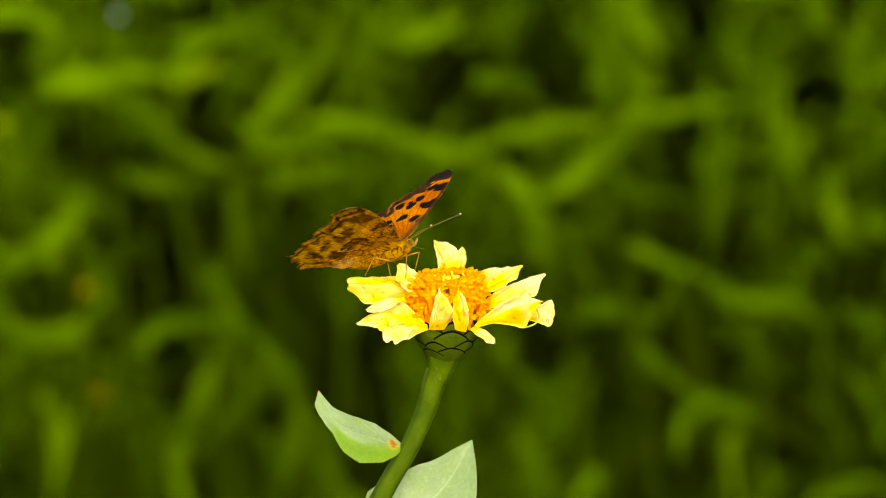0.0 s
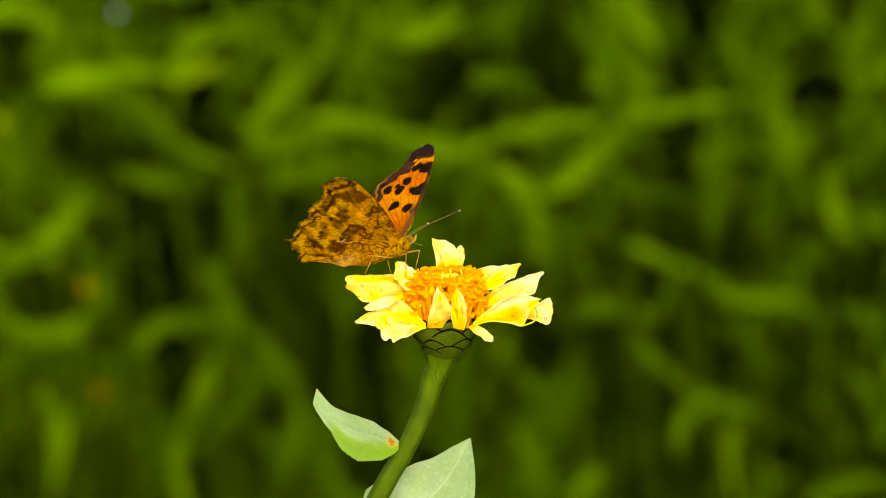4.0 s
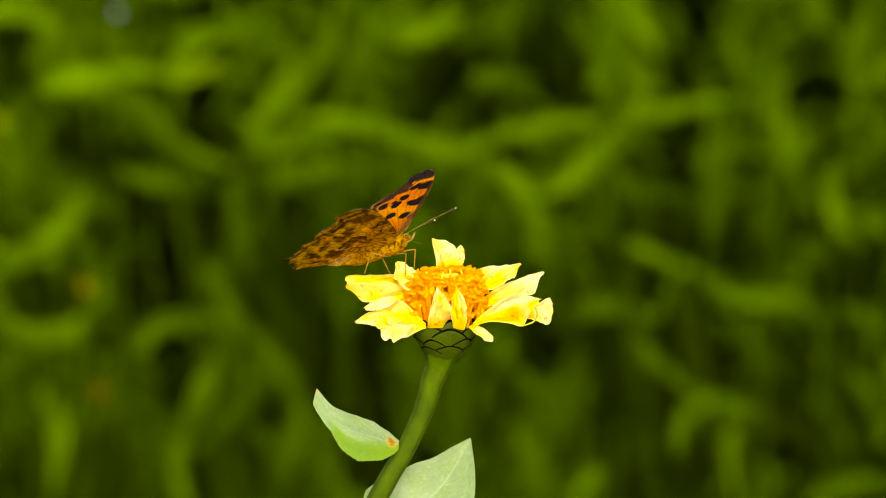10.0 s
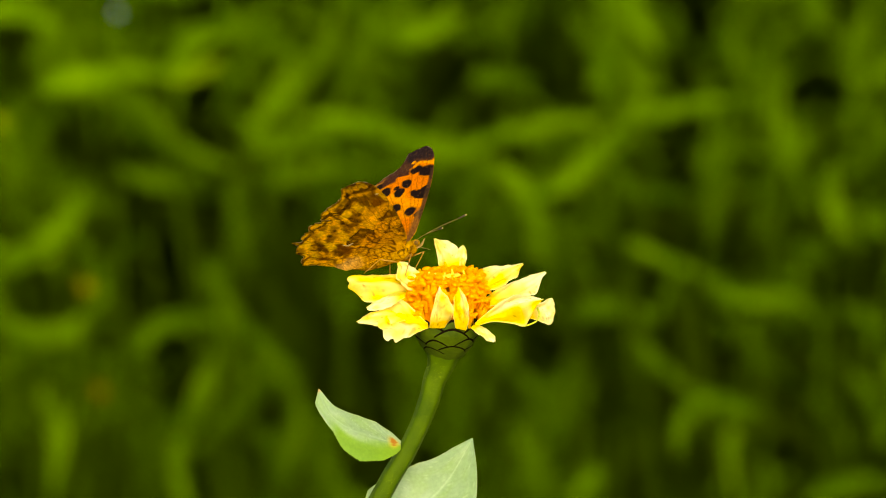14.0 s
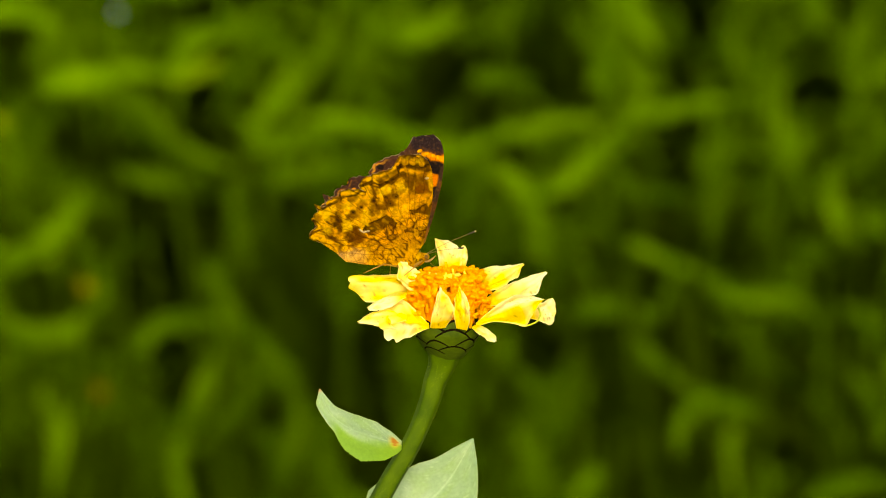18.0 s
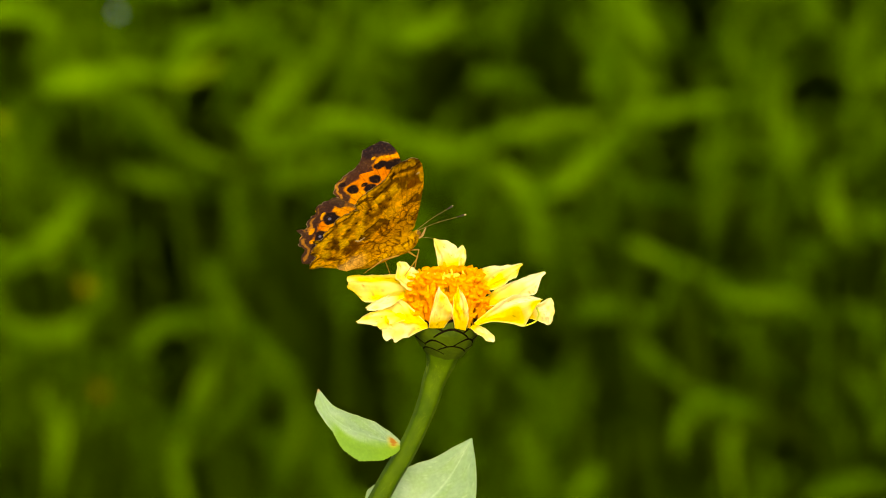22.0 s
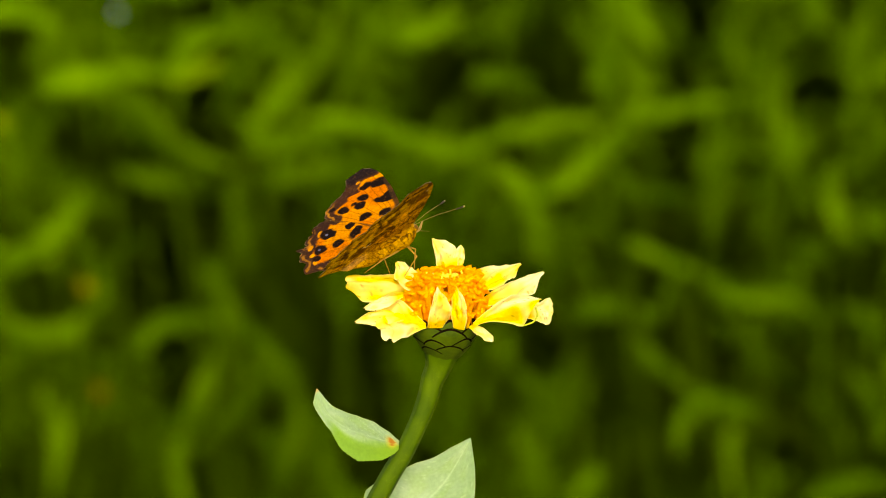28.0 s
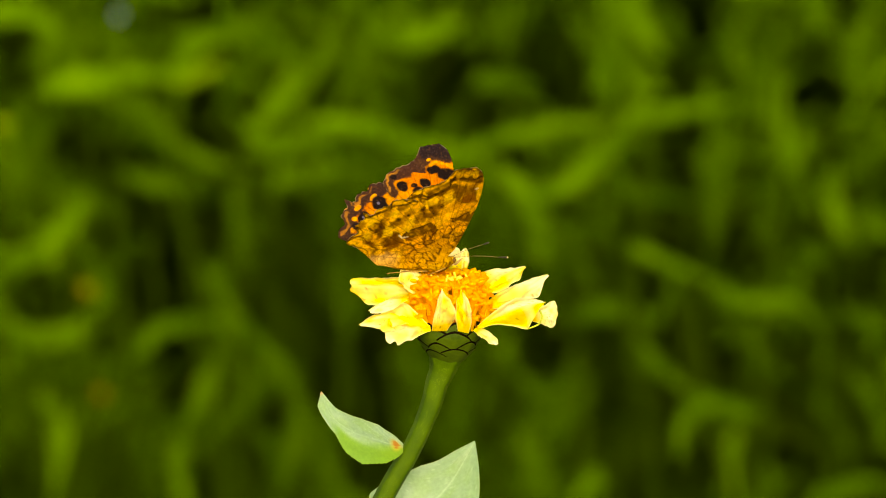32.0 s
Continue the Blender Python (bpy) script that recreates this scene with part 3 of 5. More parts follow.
def cells(u, v, count, stretch, seed):
    """Distance to the border between scattered cells, and a random value for each cell."""
    rs = np.random.RandomState(seed)
    bend = (grain(u, v, 13, seed) - 0.5) * 9
    x, y = (u + bend) / stretch, (v - bend) / stretch
    cx, cy = rs.uniform(-200 / stretch, 35 / stretch, count), rs.uniform(-25 / stretch, 215 / stretch, count)
    tones = rs.rand(count)
    rim, tone = np.zeros(len(u)), np.zeros(len(u))
    for k in range(0, len(u), 4000):
        d = np.hypot(x[k:k + 4000, None] - cx, y[k:k + 4000, None] - cy).astype(np.float32)
        o = d.argmin(1)
        i = np.arange(len(o))
        least = d[i, o]
        d[i, o] = 1e9
        rim[k:k + 4000], tone[k:k + 4000] = d.min(1) - least, tones[o]
    return rim, tone


def near_line(u, v, u0, v0, u1, v1):
    du, dv = u1 - u0, v1 - v0
    t = np.clip(((u - u0) * du + (v - v0) * dv) / (du * du + dv * dv), 0, 1)
    return np.hypot(u - u0 - t * du, v - v0 - t * dv)


def patch(u, v, cu, cv, ru, rv, turn=0, soft=0.25, seed=0, rough=0.35):
    a = radians(turn)
    x, y = u - cu, v - cv
    x, y = x * math.cos(a) + y * math.sin(a), -x * math.sin(a) + y * math.cos(a)
    d = np.hypot(x / ru, y / rv) + (grain(u, v, 7, seed) - 0.5) * rough
    return 1 - step(d, 1 - soft, 1 + soft * 0.4)


FORE_VEINS = ((-30, 203), (-12, 207), (8, 200), (-60, 167), (-85, 153), (-104, 138), (-100, 112), (22, 150))
HIND_VEINS = ((-98, 144), (-122, 137), (-150, 116), (-171, 114), (-176, 85), (-183, 58), (-180, 38), (-70, 136), (-150, 12))
BLACK, DUSK, ORANGE = (0.009, 0.005, 0.005), (0.018, 0.010, 0.012), (0.72, 0.19, 0.0005)


def upper_side(u, v, edge, w, hind):
    """Orange with black spots and a dusky, ragged border."""
    r = np.hypot(u, v)
    col = np.tile(np.array(ORANGE), (len(u), 1))
    col = over(col, step(grain(u, v, 22, 1), 0.35, 0.8) * 0.6, (0.90, 0.36, 0.008))
    col = over(col, step(45 - r, 0, 45) * 0.65, (0.30, 0.13, 0.012))
    for e in HIND_VEINS if hind else FORE_VEINS:
        col = over(col, (1 - step(near_line(u, v, 0, 0, *e), 0.5, 1.5)) * 0.55, (0.22, 0.06, 0.01))
    wob = (grain(u, v, 11, 2) - 0.5) * 13 + (grain(u, v, 4, 3) - 0.5) * 4
    if hind:
        col = over(col, (1 - step(edge + wob * 1.1, 20, 26)) * 0.97, DUSK)
        col = over(col, (1 - step(np.abs(edge + wob * 0.5 - 7), 1.5, 3.5)) * step(grain(u, v, 12, 5), 0.45, 0.6) * 0.7, (0.55, 0.22, 0.02))
        for cu, cv, ru, rv, turn in ((-112, 113, 9, 4.5, 40), (-143, 96, 8, 4.5, 30), (-152, 76, 5.5, 4.5, 0), (-158, 56, 5, 4.5, 0), (-122, 129, 6, 2.6, 30), (-166, 96, 4, 2.6, 0)):
            col = over(col, patch(u, v, cu, cv, ru, rv, turn, seed=cu), (0.86, 0.34, 0.01))
        for cu, cv, ru, rv, turn in ((-102, 101, 11, 10, 0), (-134, 77, 9, 8, 0), (-63, 66, 12, 7, 25), (-60, 89, 8, 6, 20), (-101, 66, 8, 6, 10), (-150, 62, 5, 5, 0)):
            col = over(col, patch(u, v, cu, cv, ru * 1.6, rv * 1.5, turn, 0.22, cu, 0.4), BLACK)
        for cu, cv in ((-104, 102), (-135, 78)):
            col = over(col, patch(u, v, cu, cv, 3, 3, 0) * 0.7, (0.22, 0.22, 0.42))
        col = over(col, step(30 - v, 0, 22) * 0.8, (0.20, 0.10, 0.018))
        col = over(col, step(v - (95 - 0.05 * u), 10, 45) * (1 - step(-u, 60, 78)) * 0.75, (0.13, 0.07, 0.02))
        col = over(col, (1 - step(near_line(u, v, -42, 98, -80, 142) + wob * 0.3, 6, 14)) * 0.9, (0.05, 0.028, 0.014))
    else:
        border = np.where(v > 150, 26.0, 21.0) - 6 * step(-u, 85, 105)
        col = over(col, (1 - step(edge + wob * 1.0 - border, -3, 3)) * 0.95, DUSK)
        col = over(col, (1 - step(np.abs(edge + wob * 0.5 - 5), 1.2, 3.0)) * step(-u, 70, 95) * 0.75, (0.60, 0.25, 0.02))
        col = over(col, step(v - 0.05 * u + wob, 178, 184), DUSK)
        spots = ((-30, 131, 8, 7, 0), (-43, 114, 8.5, 7, 10), (-45, 80, 10, 7, 10), (-72, 122, 8.5, 7, 0), (-51, 126, 5, 3, 20), (-11, 67, 9, 8, 0), (5, 58, 6, 4, 30),
                 (4, 101, 17, 7.5, -18), (13, 106, 9, 9, 0), (10, 152, 13, 9, -10), (22, 146, 7, 12, 0), (-15, 158, 10, 6, 10), (-88, 138, 5, 4, 0))
        for cu, cv, ru, rv, turn in spots:
            col = over(col, patch(u, v, cu, cv, ru * 1.45, rv * 1.45, turn, 0.22, int(cu), 0.35), BLACK)
        for cu, cv, ru, rv, turn in ((17, 168, 12, 5, -6), (2, 171, 5, 3.5, 0), (-23, 176, 4.5, 2.4, 25), (-10, 173, 4, 2.4, 10)):
            col = over(col, patch(u, v, cu, cv, ru, rv, turn, seed=int(cu), rough=0.5), (0.9, 0.36, 0.008))
        costa = near_line(u, v, 16, 50, 25, 150)
        col = over(col, (1 - step(near_line(u, v, 0, 0, 15, 62) + wob * 0.3, 6, 15)) * 0.85, (0.13, 0.065, 0.02))
        col = over(col, (1 - step(costa, 5.0, 9.0)) * 0.92, (0.045, 0.024, 0.012))
    if not hind:
        col = over(col, (1 - step(np.minimum(near_line(u, v, -100, 110, -60, 66), near_line(u, v, -60, 66, -12, 0)), 1.5, 3.5)) * 0.85, (0.08, 0.04, 0.012))
    # scattered bluish and tawny scales over the dark parts, and a pale fringe
    col = over(col, step(grain(u, v, 2.1, 2), 0.72, 0.9) * (1 - step(edge, 14, 34)) * 0.1, (0.16, 0.11, 0.14))
    col = over(col, step(grain(u, v, 3.1, 7), 0.7, 0.9) * 0.08, (0.50, 0.20, 0.01))
    col = over(col, (1 - step(edge, 0.6, 1.6)) * w * step(grain(u, v, 6, 4), 0.45, 0.65) * 0.45, (0.45, 0.36, 0.22))
    return col * (0.62 + 0.6 * grain(u, v, 2.3, 6))[:, None]


def outlined(u, v, corners):
    """Signed distance to a closed polygon of corners, positive inside."""
    far = np.full(len(u), 1e9)
    inside = np.zeros(len(u), bool)
    for (u0, v0), (u1, v1) in zip(corners, corners[1:] + corners[:1]):
        far = np.minimum(far, near_line(u, v, u0, v0, u1, v1))
        if v0 != v1:
            inside ^= ((v0 > v) != (v1 > v)) & (u < u0 + (v - v0) * (u1 - u0) / (v1 - v0))
    return np.where(inside, far, -far)


def along(u, v, corners):
    """Distance to an open line through the corners."""
    d = near_line(u, v, *corners[0], *corners[1])
    for p, q in zip(corners[1:], corners[2:]):
        d = np.minimum(d, near_line(u, v, *p, *q))
    return d


UMBER, BROWN, OLIVE, OCHRE, GLOW = (0.016, 0.007, 0.001), (0.075, 0.036, 0.0006), (0.17, 0.085, 0.0008), (1.0, 0.60, 0.0005), (1.0, 0.65, 0.001)
GOLD, FLAME, RUST = (1.0, 0.72, 0.016), (1.0, 0.55, 0.004), (0.20, 0.085, 0.001)
# patches of the under side: colour, strength, strength of the dark rim, corners (forward, outward)
FORE_PATCHES, HIND_PATCHES = [], []


def marking(patches, paint, strength, rim, *corners):
    patches.append((list(corners), paint, strength, rim))


marking(FORE_PATCHES, OLIVE, 0.85, 0.25, (-31, 163), (12, 168), (22, 133), (14, 119), (-13, 121), (-25, 140))
marking(FORE_PATCHES, (0.3, 0.12, 0.004), 0.8, 0.0, (-8, 150), (12, 152), (18, 133), (8, 124), (-8, 130))
marking(FORE_PATCHES, (0.1, 0.05, 0.006), 0.85, 0.3, (-38, 176), (-30, 206), (20, 198), (16, 172), (-8, 176))
marking(FORE_PATCHES, BROWN, 0.85, 0.95, (-17, 88), (-3, 92), (5, 101), (24, 112), (31, 96), (21, 71), (8, 83), (-3, 84))
marking(FORE_PATCHES, OLIVE, 0.8, 0.8, (-24, 43), (-17, 58), (-7, 62), (-6, 45))
marking(FORE_PATCHES, OLIVE, 0.7, 0.7, (6, 44), (16, 62), (20, 48), (12, 34))
marking(FORE_PATCHES, OLIVE, 0.5, 0.1, (-62, 100), (-74, 92), (-68, 80), (-54, 88))
marking(FORE_PATCHES, OLIVE, 0.55, 0.1, (-88, 120), (-72, 128), (-66, 118), (-84, 108))
marking(FORE_PATCHES, OLIVE, 0.6, 0.2, (-48, 140), (-34, 150), (-28, 138), (-40, 128))
marking(HIND_PATCHES, BROWN, 0.85, 0.95, (-78, 67), (-55, 75), (-38, 84), (-26, 65), (-30, 51), (-53, 54), (-70, 42), (-83, 51))
marking(HIND_PATCHES, (0.2, 0.09, 0.004), 0.85, 0.2, (-142, 84), (-124, 89), (-122, 68), (-136, 60))
marking(HIND_PATCHES, OLIVE, 0.7, 0.2, (-159, 62), (-143, 64), (-145, 43), (-160, 42))
marking(HIND_PATCHES, BROWN, 0.7, 0.5, (-118, 56), (-100, 60), (-92, 44), (-116, 34))
marking(HIND_PATCHES, OLIVE, 0.7, 0.1, (-110, 88), (-96, 96), (-90, 84), (-102, 76))
marking(HIND_PATCHES, OLIVE, 0.6, 0.2, (-70, 100), (-52, 112), (-44, 100), (-60, 90))
marking(HIND_PATCHES, OLIVE, 0.55, 0.1, (-90, 112), (-76, 118), (-70, 106), (-84, 100))
marking(HIND_PATCHES, OLIVE, 0.65, 0.2, (-172, 88), (-160, 94), (-156, 80), (-170, 74))
marking(HIND_PATCHES, OLIVE, 0.6, 0.7, (-46, 40), (-30, 48), (-28, 36), (-42, 30))
marking(HIND_PATCHES, OLIVE, 0.6, 0.2, (-128, 112), (-112, 118), (-108, 106), (-124, 100))
marking(HIND_PATCHES, OLIVE, 0.45, 0.5, (-88, 30), (-72, 36), (-64, 26), (-82, 20))

marking(FORE_PATCHES, UMBER, 0.80, 0.0, (-41, 184), (-25, 190), (-6, 187), (16, 190), (20, 183), (-4, 178), (-24, 180), (-38, 173))
marking(FORE_PATCHES, UMBER, 0.75, 0.0, (-39, 174), (-32, 166), (-43, 159), (-53, 150), (-71, 139), (-75, 144), (-56, 161))
marking(FORE_PATCHES, BROWN, 0.70, 0.2, (-86, 95), (-74, 107), (-68, 96), (-81, 86))
marking(FORE_PATCHES, BROWN, 0.60, 0.1, (-102, 102), (-87, 113), (-79, 105), (-93, 94))
marking(FORE_PATCHES, GOLD, 0.70, 0.0, (-72, 127), (-53, 138), (-50, 120), (-68, 112))
marking(FORE_PATCHES, GOLD, 0.70, 0.0, (-43, 141), (-28, 151), (-23, 133), (-40, 126))
marking(FORE_PATCHES, FLAME, 0.80, 0.0, (-12, 122), (23, 129), (23, 114), (-6, 107))
marking(FORE_PATCHES, FLAME, 0.85, 0.0, (-28, 78), (15, 86), (21, 73), (-5, 70), (-24, 60))
marking(FORE_PATCHES, GOLD, 0.60, 0.0, (-33, 195), (-21, 197), (-20, 189), (-30, 187))
marking(FORE_PATCHES, GOLD, 0.60, 0.0, (-11, 199), (3, 199), (3, 192), (-10, 190))
marking(HIND_PATCHES, BROWN, 0.80, 0.2, (-135, 93), (-121, 100), (-119, 83), (-131, 77))
marking(HIND_PATCHES, BROWN, 0.75, 0.2, (-142, 73), (-125, 76), (-117, 60), (-131, 51))
marking(HIND_PATCHES, RUST, 0.80, 0.3, (-106, 66), (-89, 58), (-81, 40), (-103, 24), (-113, 44))
marking(HIND_PATCHES, BROWN, 0.70, 0.3, (-60, 121), (-47, 114), (-52, 103), (-66, 108))
marking(HIND_PATCHES, BROWN, 0.60, 0.1, (-106, 126), (-85, 128), (-89, 115), (-105, 114))
marking(HIND_PATCHES, GOLD, 0.75, 0.0, (-155, 98), (-138, 101), (-141, 81), (-157, 77))
marking(HIND_PATCHES, GOLD, 0.75, 0.0, (-160, 68), (-144, 70), (-146, 52), (-162, 50))
marking(HIND_PATCHES, GOLD, 0.80, 0.0, (-122, 81), (-106, 78), (-108, 55), (-124, 53))
marking(HIND_PATCHES, GOLD, 0.70, 0.0, (-84, 98), (-66, 93), (-73, 64), (-87, 70))
marking(HIND_PATCHES, FLAME, 0.70, 0.0, (-72, 49), (-38, 60), (-29, 47), (-63, 32))
marking(HIND_PATCHES, GOLD, 0.60, 0.0, (-115, 112), (-98, 114), (-105, 98), (-117, 98))


marking(FORE_PATCHES, FLAME, 0.8, 0.55, (-2, 66), (8, 80), (20, 74), (17, 58), (6, 54))
marking(FORE_PATCHES, FLAME, 0.8, 0.5, (-30, 62), (-16, 70), (-8, 60), (-20, 46))
marking(FORE_PATCHES, FLAME, 0.75, 0.5, (4, 108), (14, 118), (23, 112), (20, 100))
marking(FORE_PATCHES, FLAME, 0.7, 0.45, (-4, 34), (6, 44), (12, 36), (4, 22))
marking(HIND_PATCHES, FLAME, 0.75, 0.5, (-44, 92), (-34, 98), (-26, 84), (-36, 74))
marking(HIND_PATCHES, FLAME, 0.7, 0.5, (-36, 52), (-24, 58), (-18, 44), (-30, 38))
marking(HIND_PATCHES, FLAME, 0.7, 0.5, (-62, 34), (-48, 40), (-40, 28), (-54, 20))


def under_side(u, v, edge, w, hind):
    """Marbled ochre, orange and brown, veined and cracked like a dead leaf."""
    border, tone = cells(u, v, 330, 1.7, 3)
    fine, tone2 = cells(u, v, 900, 1.15, 8)
    r = np.hypot(u, v)
    wild = (grain(u, v, 9, 5) - 0.5) * 7 + (grain(u, v, 4, 2) - 0.5) * 3.5 + (tone2 - 0.5) * 3
    col = np.tile(np.array(OCHRE), (len(u), 1))
    col = over(col, step(grain(u, v, 17, 1) + (tone - 0.5) * 0.3, 0.45, 0.62) * 0.8, GLOW)
    col = over(col, step(grain(u, v, 21, 5) + (tone2 - 0.5) * 0.25, 0.55, 0.72) * 0.4, (0.60, 0.27, 0.001))
    col = over(col, step(100 - r, 0, 50) * 0.65, (0.66, 0.39, 0.004))
    # scalloped brown lines and blotches between the veins, in rows along the ragged edge
    ends = np.sort(np.array([math.atan2(e[1], -e[0]) for e in (HIND_VEINS if hind else FORE_VEINS)]))
    angle = np.arctan2(v, -u)
    pane = np.searchsorted(ends, angle)
    low = np.where(pane > 0, ends[np.maximum(pane - 1, 0)], ends[0] - 0.25)
    high = np.where(pane < len(ends), ends[np.minimum(pane, len(ends) - 1)], ends[-1] + 0.25)
    bay = np.sin(np.clip((angle - low) / (high - low), 0, 1) * math.pi)
    rs = np.random.RandomState(12 if hind else 14)
    chance = rs.rand(4, 16)
    out = step(r, 75, 105)
    for k, (place, amp, wide, strength) in enumerate(((7, 9, 2.4, 0.75), (24, -7, 4.5, 0.85), (45, 8, 6.5, 0.75), (66, -6, 7.0, 0.6))):
        line = np.abs(edge + wild * 0.6 - place - amp * (bay - 0.5))
        col = over(col, (1 - step(line, wide * 0.5, wide * 1.3)) * strength * out * (0.25 + 0.75 * step(chance[k, pane], 0.25, 0.55)), (0.10, 0.043, 0.001))
    col = over(col, (1 - step(np.abs(edge + wild * 0.5 - 15), 2.5, 6)) * out * step(bay, 0.3, 0.7) * 0.7, (1.0, 0.55, 0.004))
    uu, vv = u + wild, v + wild * 0.7
    for corners, paint, strength, rim in HIND_PATCHES if hind else FORE_PATCHES:
        d = outlined(uu, vv, corners)
        soft = 1.2 if rim > 0.4 else 2.4
        col = over(col, step(d, -soft, soft) * strength * (0.65 + 0.35 * step(grain(u, v, 6, 7), 0.3, 0.6)), paint)
        col = over(col, np.exp(-(d / 1.7) ** 2) * rim * step(grain(u, v, 8, 4), 0.12, 0.4), UMBER)
    spots = ((-99, 93, 6), (-82, 102, 5), (-57, 114, 5), (-128, 77, 5), (-172, 80, 4)) if hind else ((-41, 114, 7.5), (-50, 98, 8.5), (-78, 104, 5), (-58, 110, 4))
    for cu, cv, s in spots:
        col = over(col, patch(u, v, cu, cv, s, s, 0, 0.5, -cu) * 0.85, (0.085, 0.042, 0.005))
        col = over(col, patch(u, v, cu, cv, 2.0, 2.0, 0) * 0.8, (0.02, 0.012, 0.004))
    if hind:
        pale = step(30 - v + 0.15 * (u + 100), 0, 24) * step(-u, 70, 110)
        col = over(col, pale * 0.75, (0.85, 0.58, 0.22))
        col = over(col, step(12 - v, 0, 16) * step(-u, 20, 60) * 0.5, (0.85, 0.50, 0.03))
        ridge = along(uu, vv, [(-186, 50), (-166, 60), (-140, 42), (-118, 33), (-92, 40), (-60, 30)])
        col = over(col, (1 - step(ridge, 1.0, 3.0)) * 0.75, (0.15, 0.06, 0.005))
        brow = along(uu, vv, [(-172, 108), (-154, 103), (-134, 112), (-112, 124), (-92, 126), (-78, 134)])
        hook = along(u, v, [(-93, 57), (-87, 51), (-77, 53)])
        col = over(col, (1 - step(brow, 1.5, 4.0)) * 0.75, UMBER)
        col = over(col, 1 - step(hook, 1.0, 2.0), (0.95, 0.85, 0.45))
    else:
        brow = along(uu, vv, [(-104, 126), (-86, 137), (-70, 130), (-54, 144), (-38, 161), (-34, 180)])
        col = over(col, (1 - step(brow, 1.8, 4.5)) * 0.85, UMBER)
        for cu, cv in ((-28, 187), (-14, 190), (2, 189)):
            col = over(col, patch(u, v, cu, cv, 6, 7, 0, 0.3) * 0.85, (0.85, 0.50, 0.03))
        col = over(col, patch(u, v, 13, 160, 4.5, 2.2, 20) * 0.8, (0.9, 0.75, 0.4))
    # fine ripples across the wing, and brown mottling between them
    ripple = np.sin(edge * 0.42 + bay * 3.2 + wild * 0.55) * step(grain(u, v, 14, 2), 0.25, 0.6)
    col = over(col, step(ripple, 0.35, 0.9) * 0.35 * step(r, 55, 90), (0.24, 0.105, 0.001))
    col = over(col, step(grain(u, v, 5.5, 1), 0.5, 0.75) * 0.2, (0.34, 0.165, 0.002))
    col = over(col, step(grain(u, v, 3.2, 4), 0.6, 0.85) * 0.15, (0.12, 0.05, 0.001))
    # veins, then cracks and short curved strokes towards the base
    for e in HIND_VEINS if hind else FORE_VEINS:
        wav = (grain(u, v, 24, 6) - 0.5) * 9
        line = near_line(u + wav, v + wav * 0.5, e[0] * 0.12, e[1] * 0.12, *e)
        col = over(col, (1 - step(line, 0.4, 1.2)) * 0.4 * step(r, 20, 50), (0.10, 0.03, 0.003))
    crack = (1 - step(border, 0.5, 1.7)) * (0.05 + 0.75 * step(92 - r, 0, 22)) * step(grain(u, v, 9, 3), 0.3, 0.5)
    col = over(col, crack, (0.08, 0.026, 0.002))
    if hind:
        col = over(col, (1 - step(fine, 0.3, 1.0)) * 0.45 * step(34 - v, 0, 10) * step(-u, 60, 90), (0.20, 0.08, 0.008))
    col = over(col, (1 - step(fine, 0.3, 1.0)) * 0.4 * step(100 - r, -50, 30), (0.18, 0.07, 0.005))
    col = over(col, (1 - step(edge + (grain(u, v, 8, 2) - 0.5) * 5, 2, 5)) * w * 0.75, (0.05, 0.025, 0.006))
    col = over(col, (1 - step(edge, 0.6, 1.6)) * w * step(grain(u, v, 7, 4), 0.45, 0.65) * 0.5, (0.62, 0.50, 0.30))
    return np.array((0.86, 0.895, 1.3)) * col ** 1.35 * (0.66 + 0.42 * grain(u, v, 2.4, 6) + 0.26 * grain(u, v, 6.0, 3))[:, None]


SCALES = {}


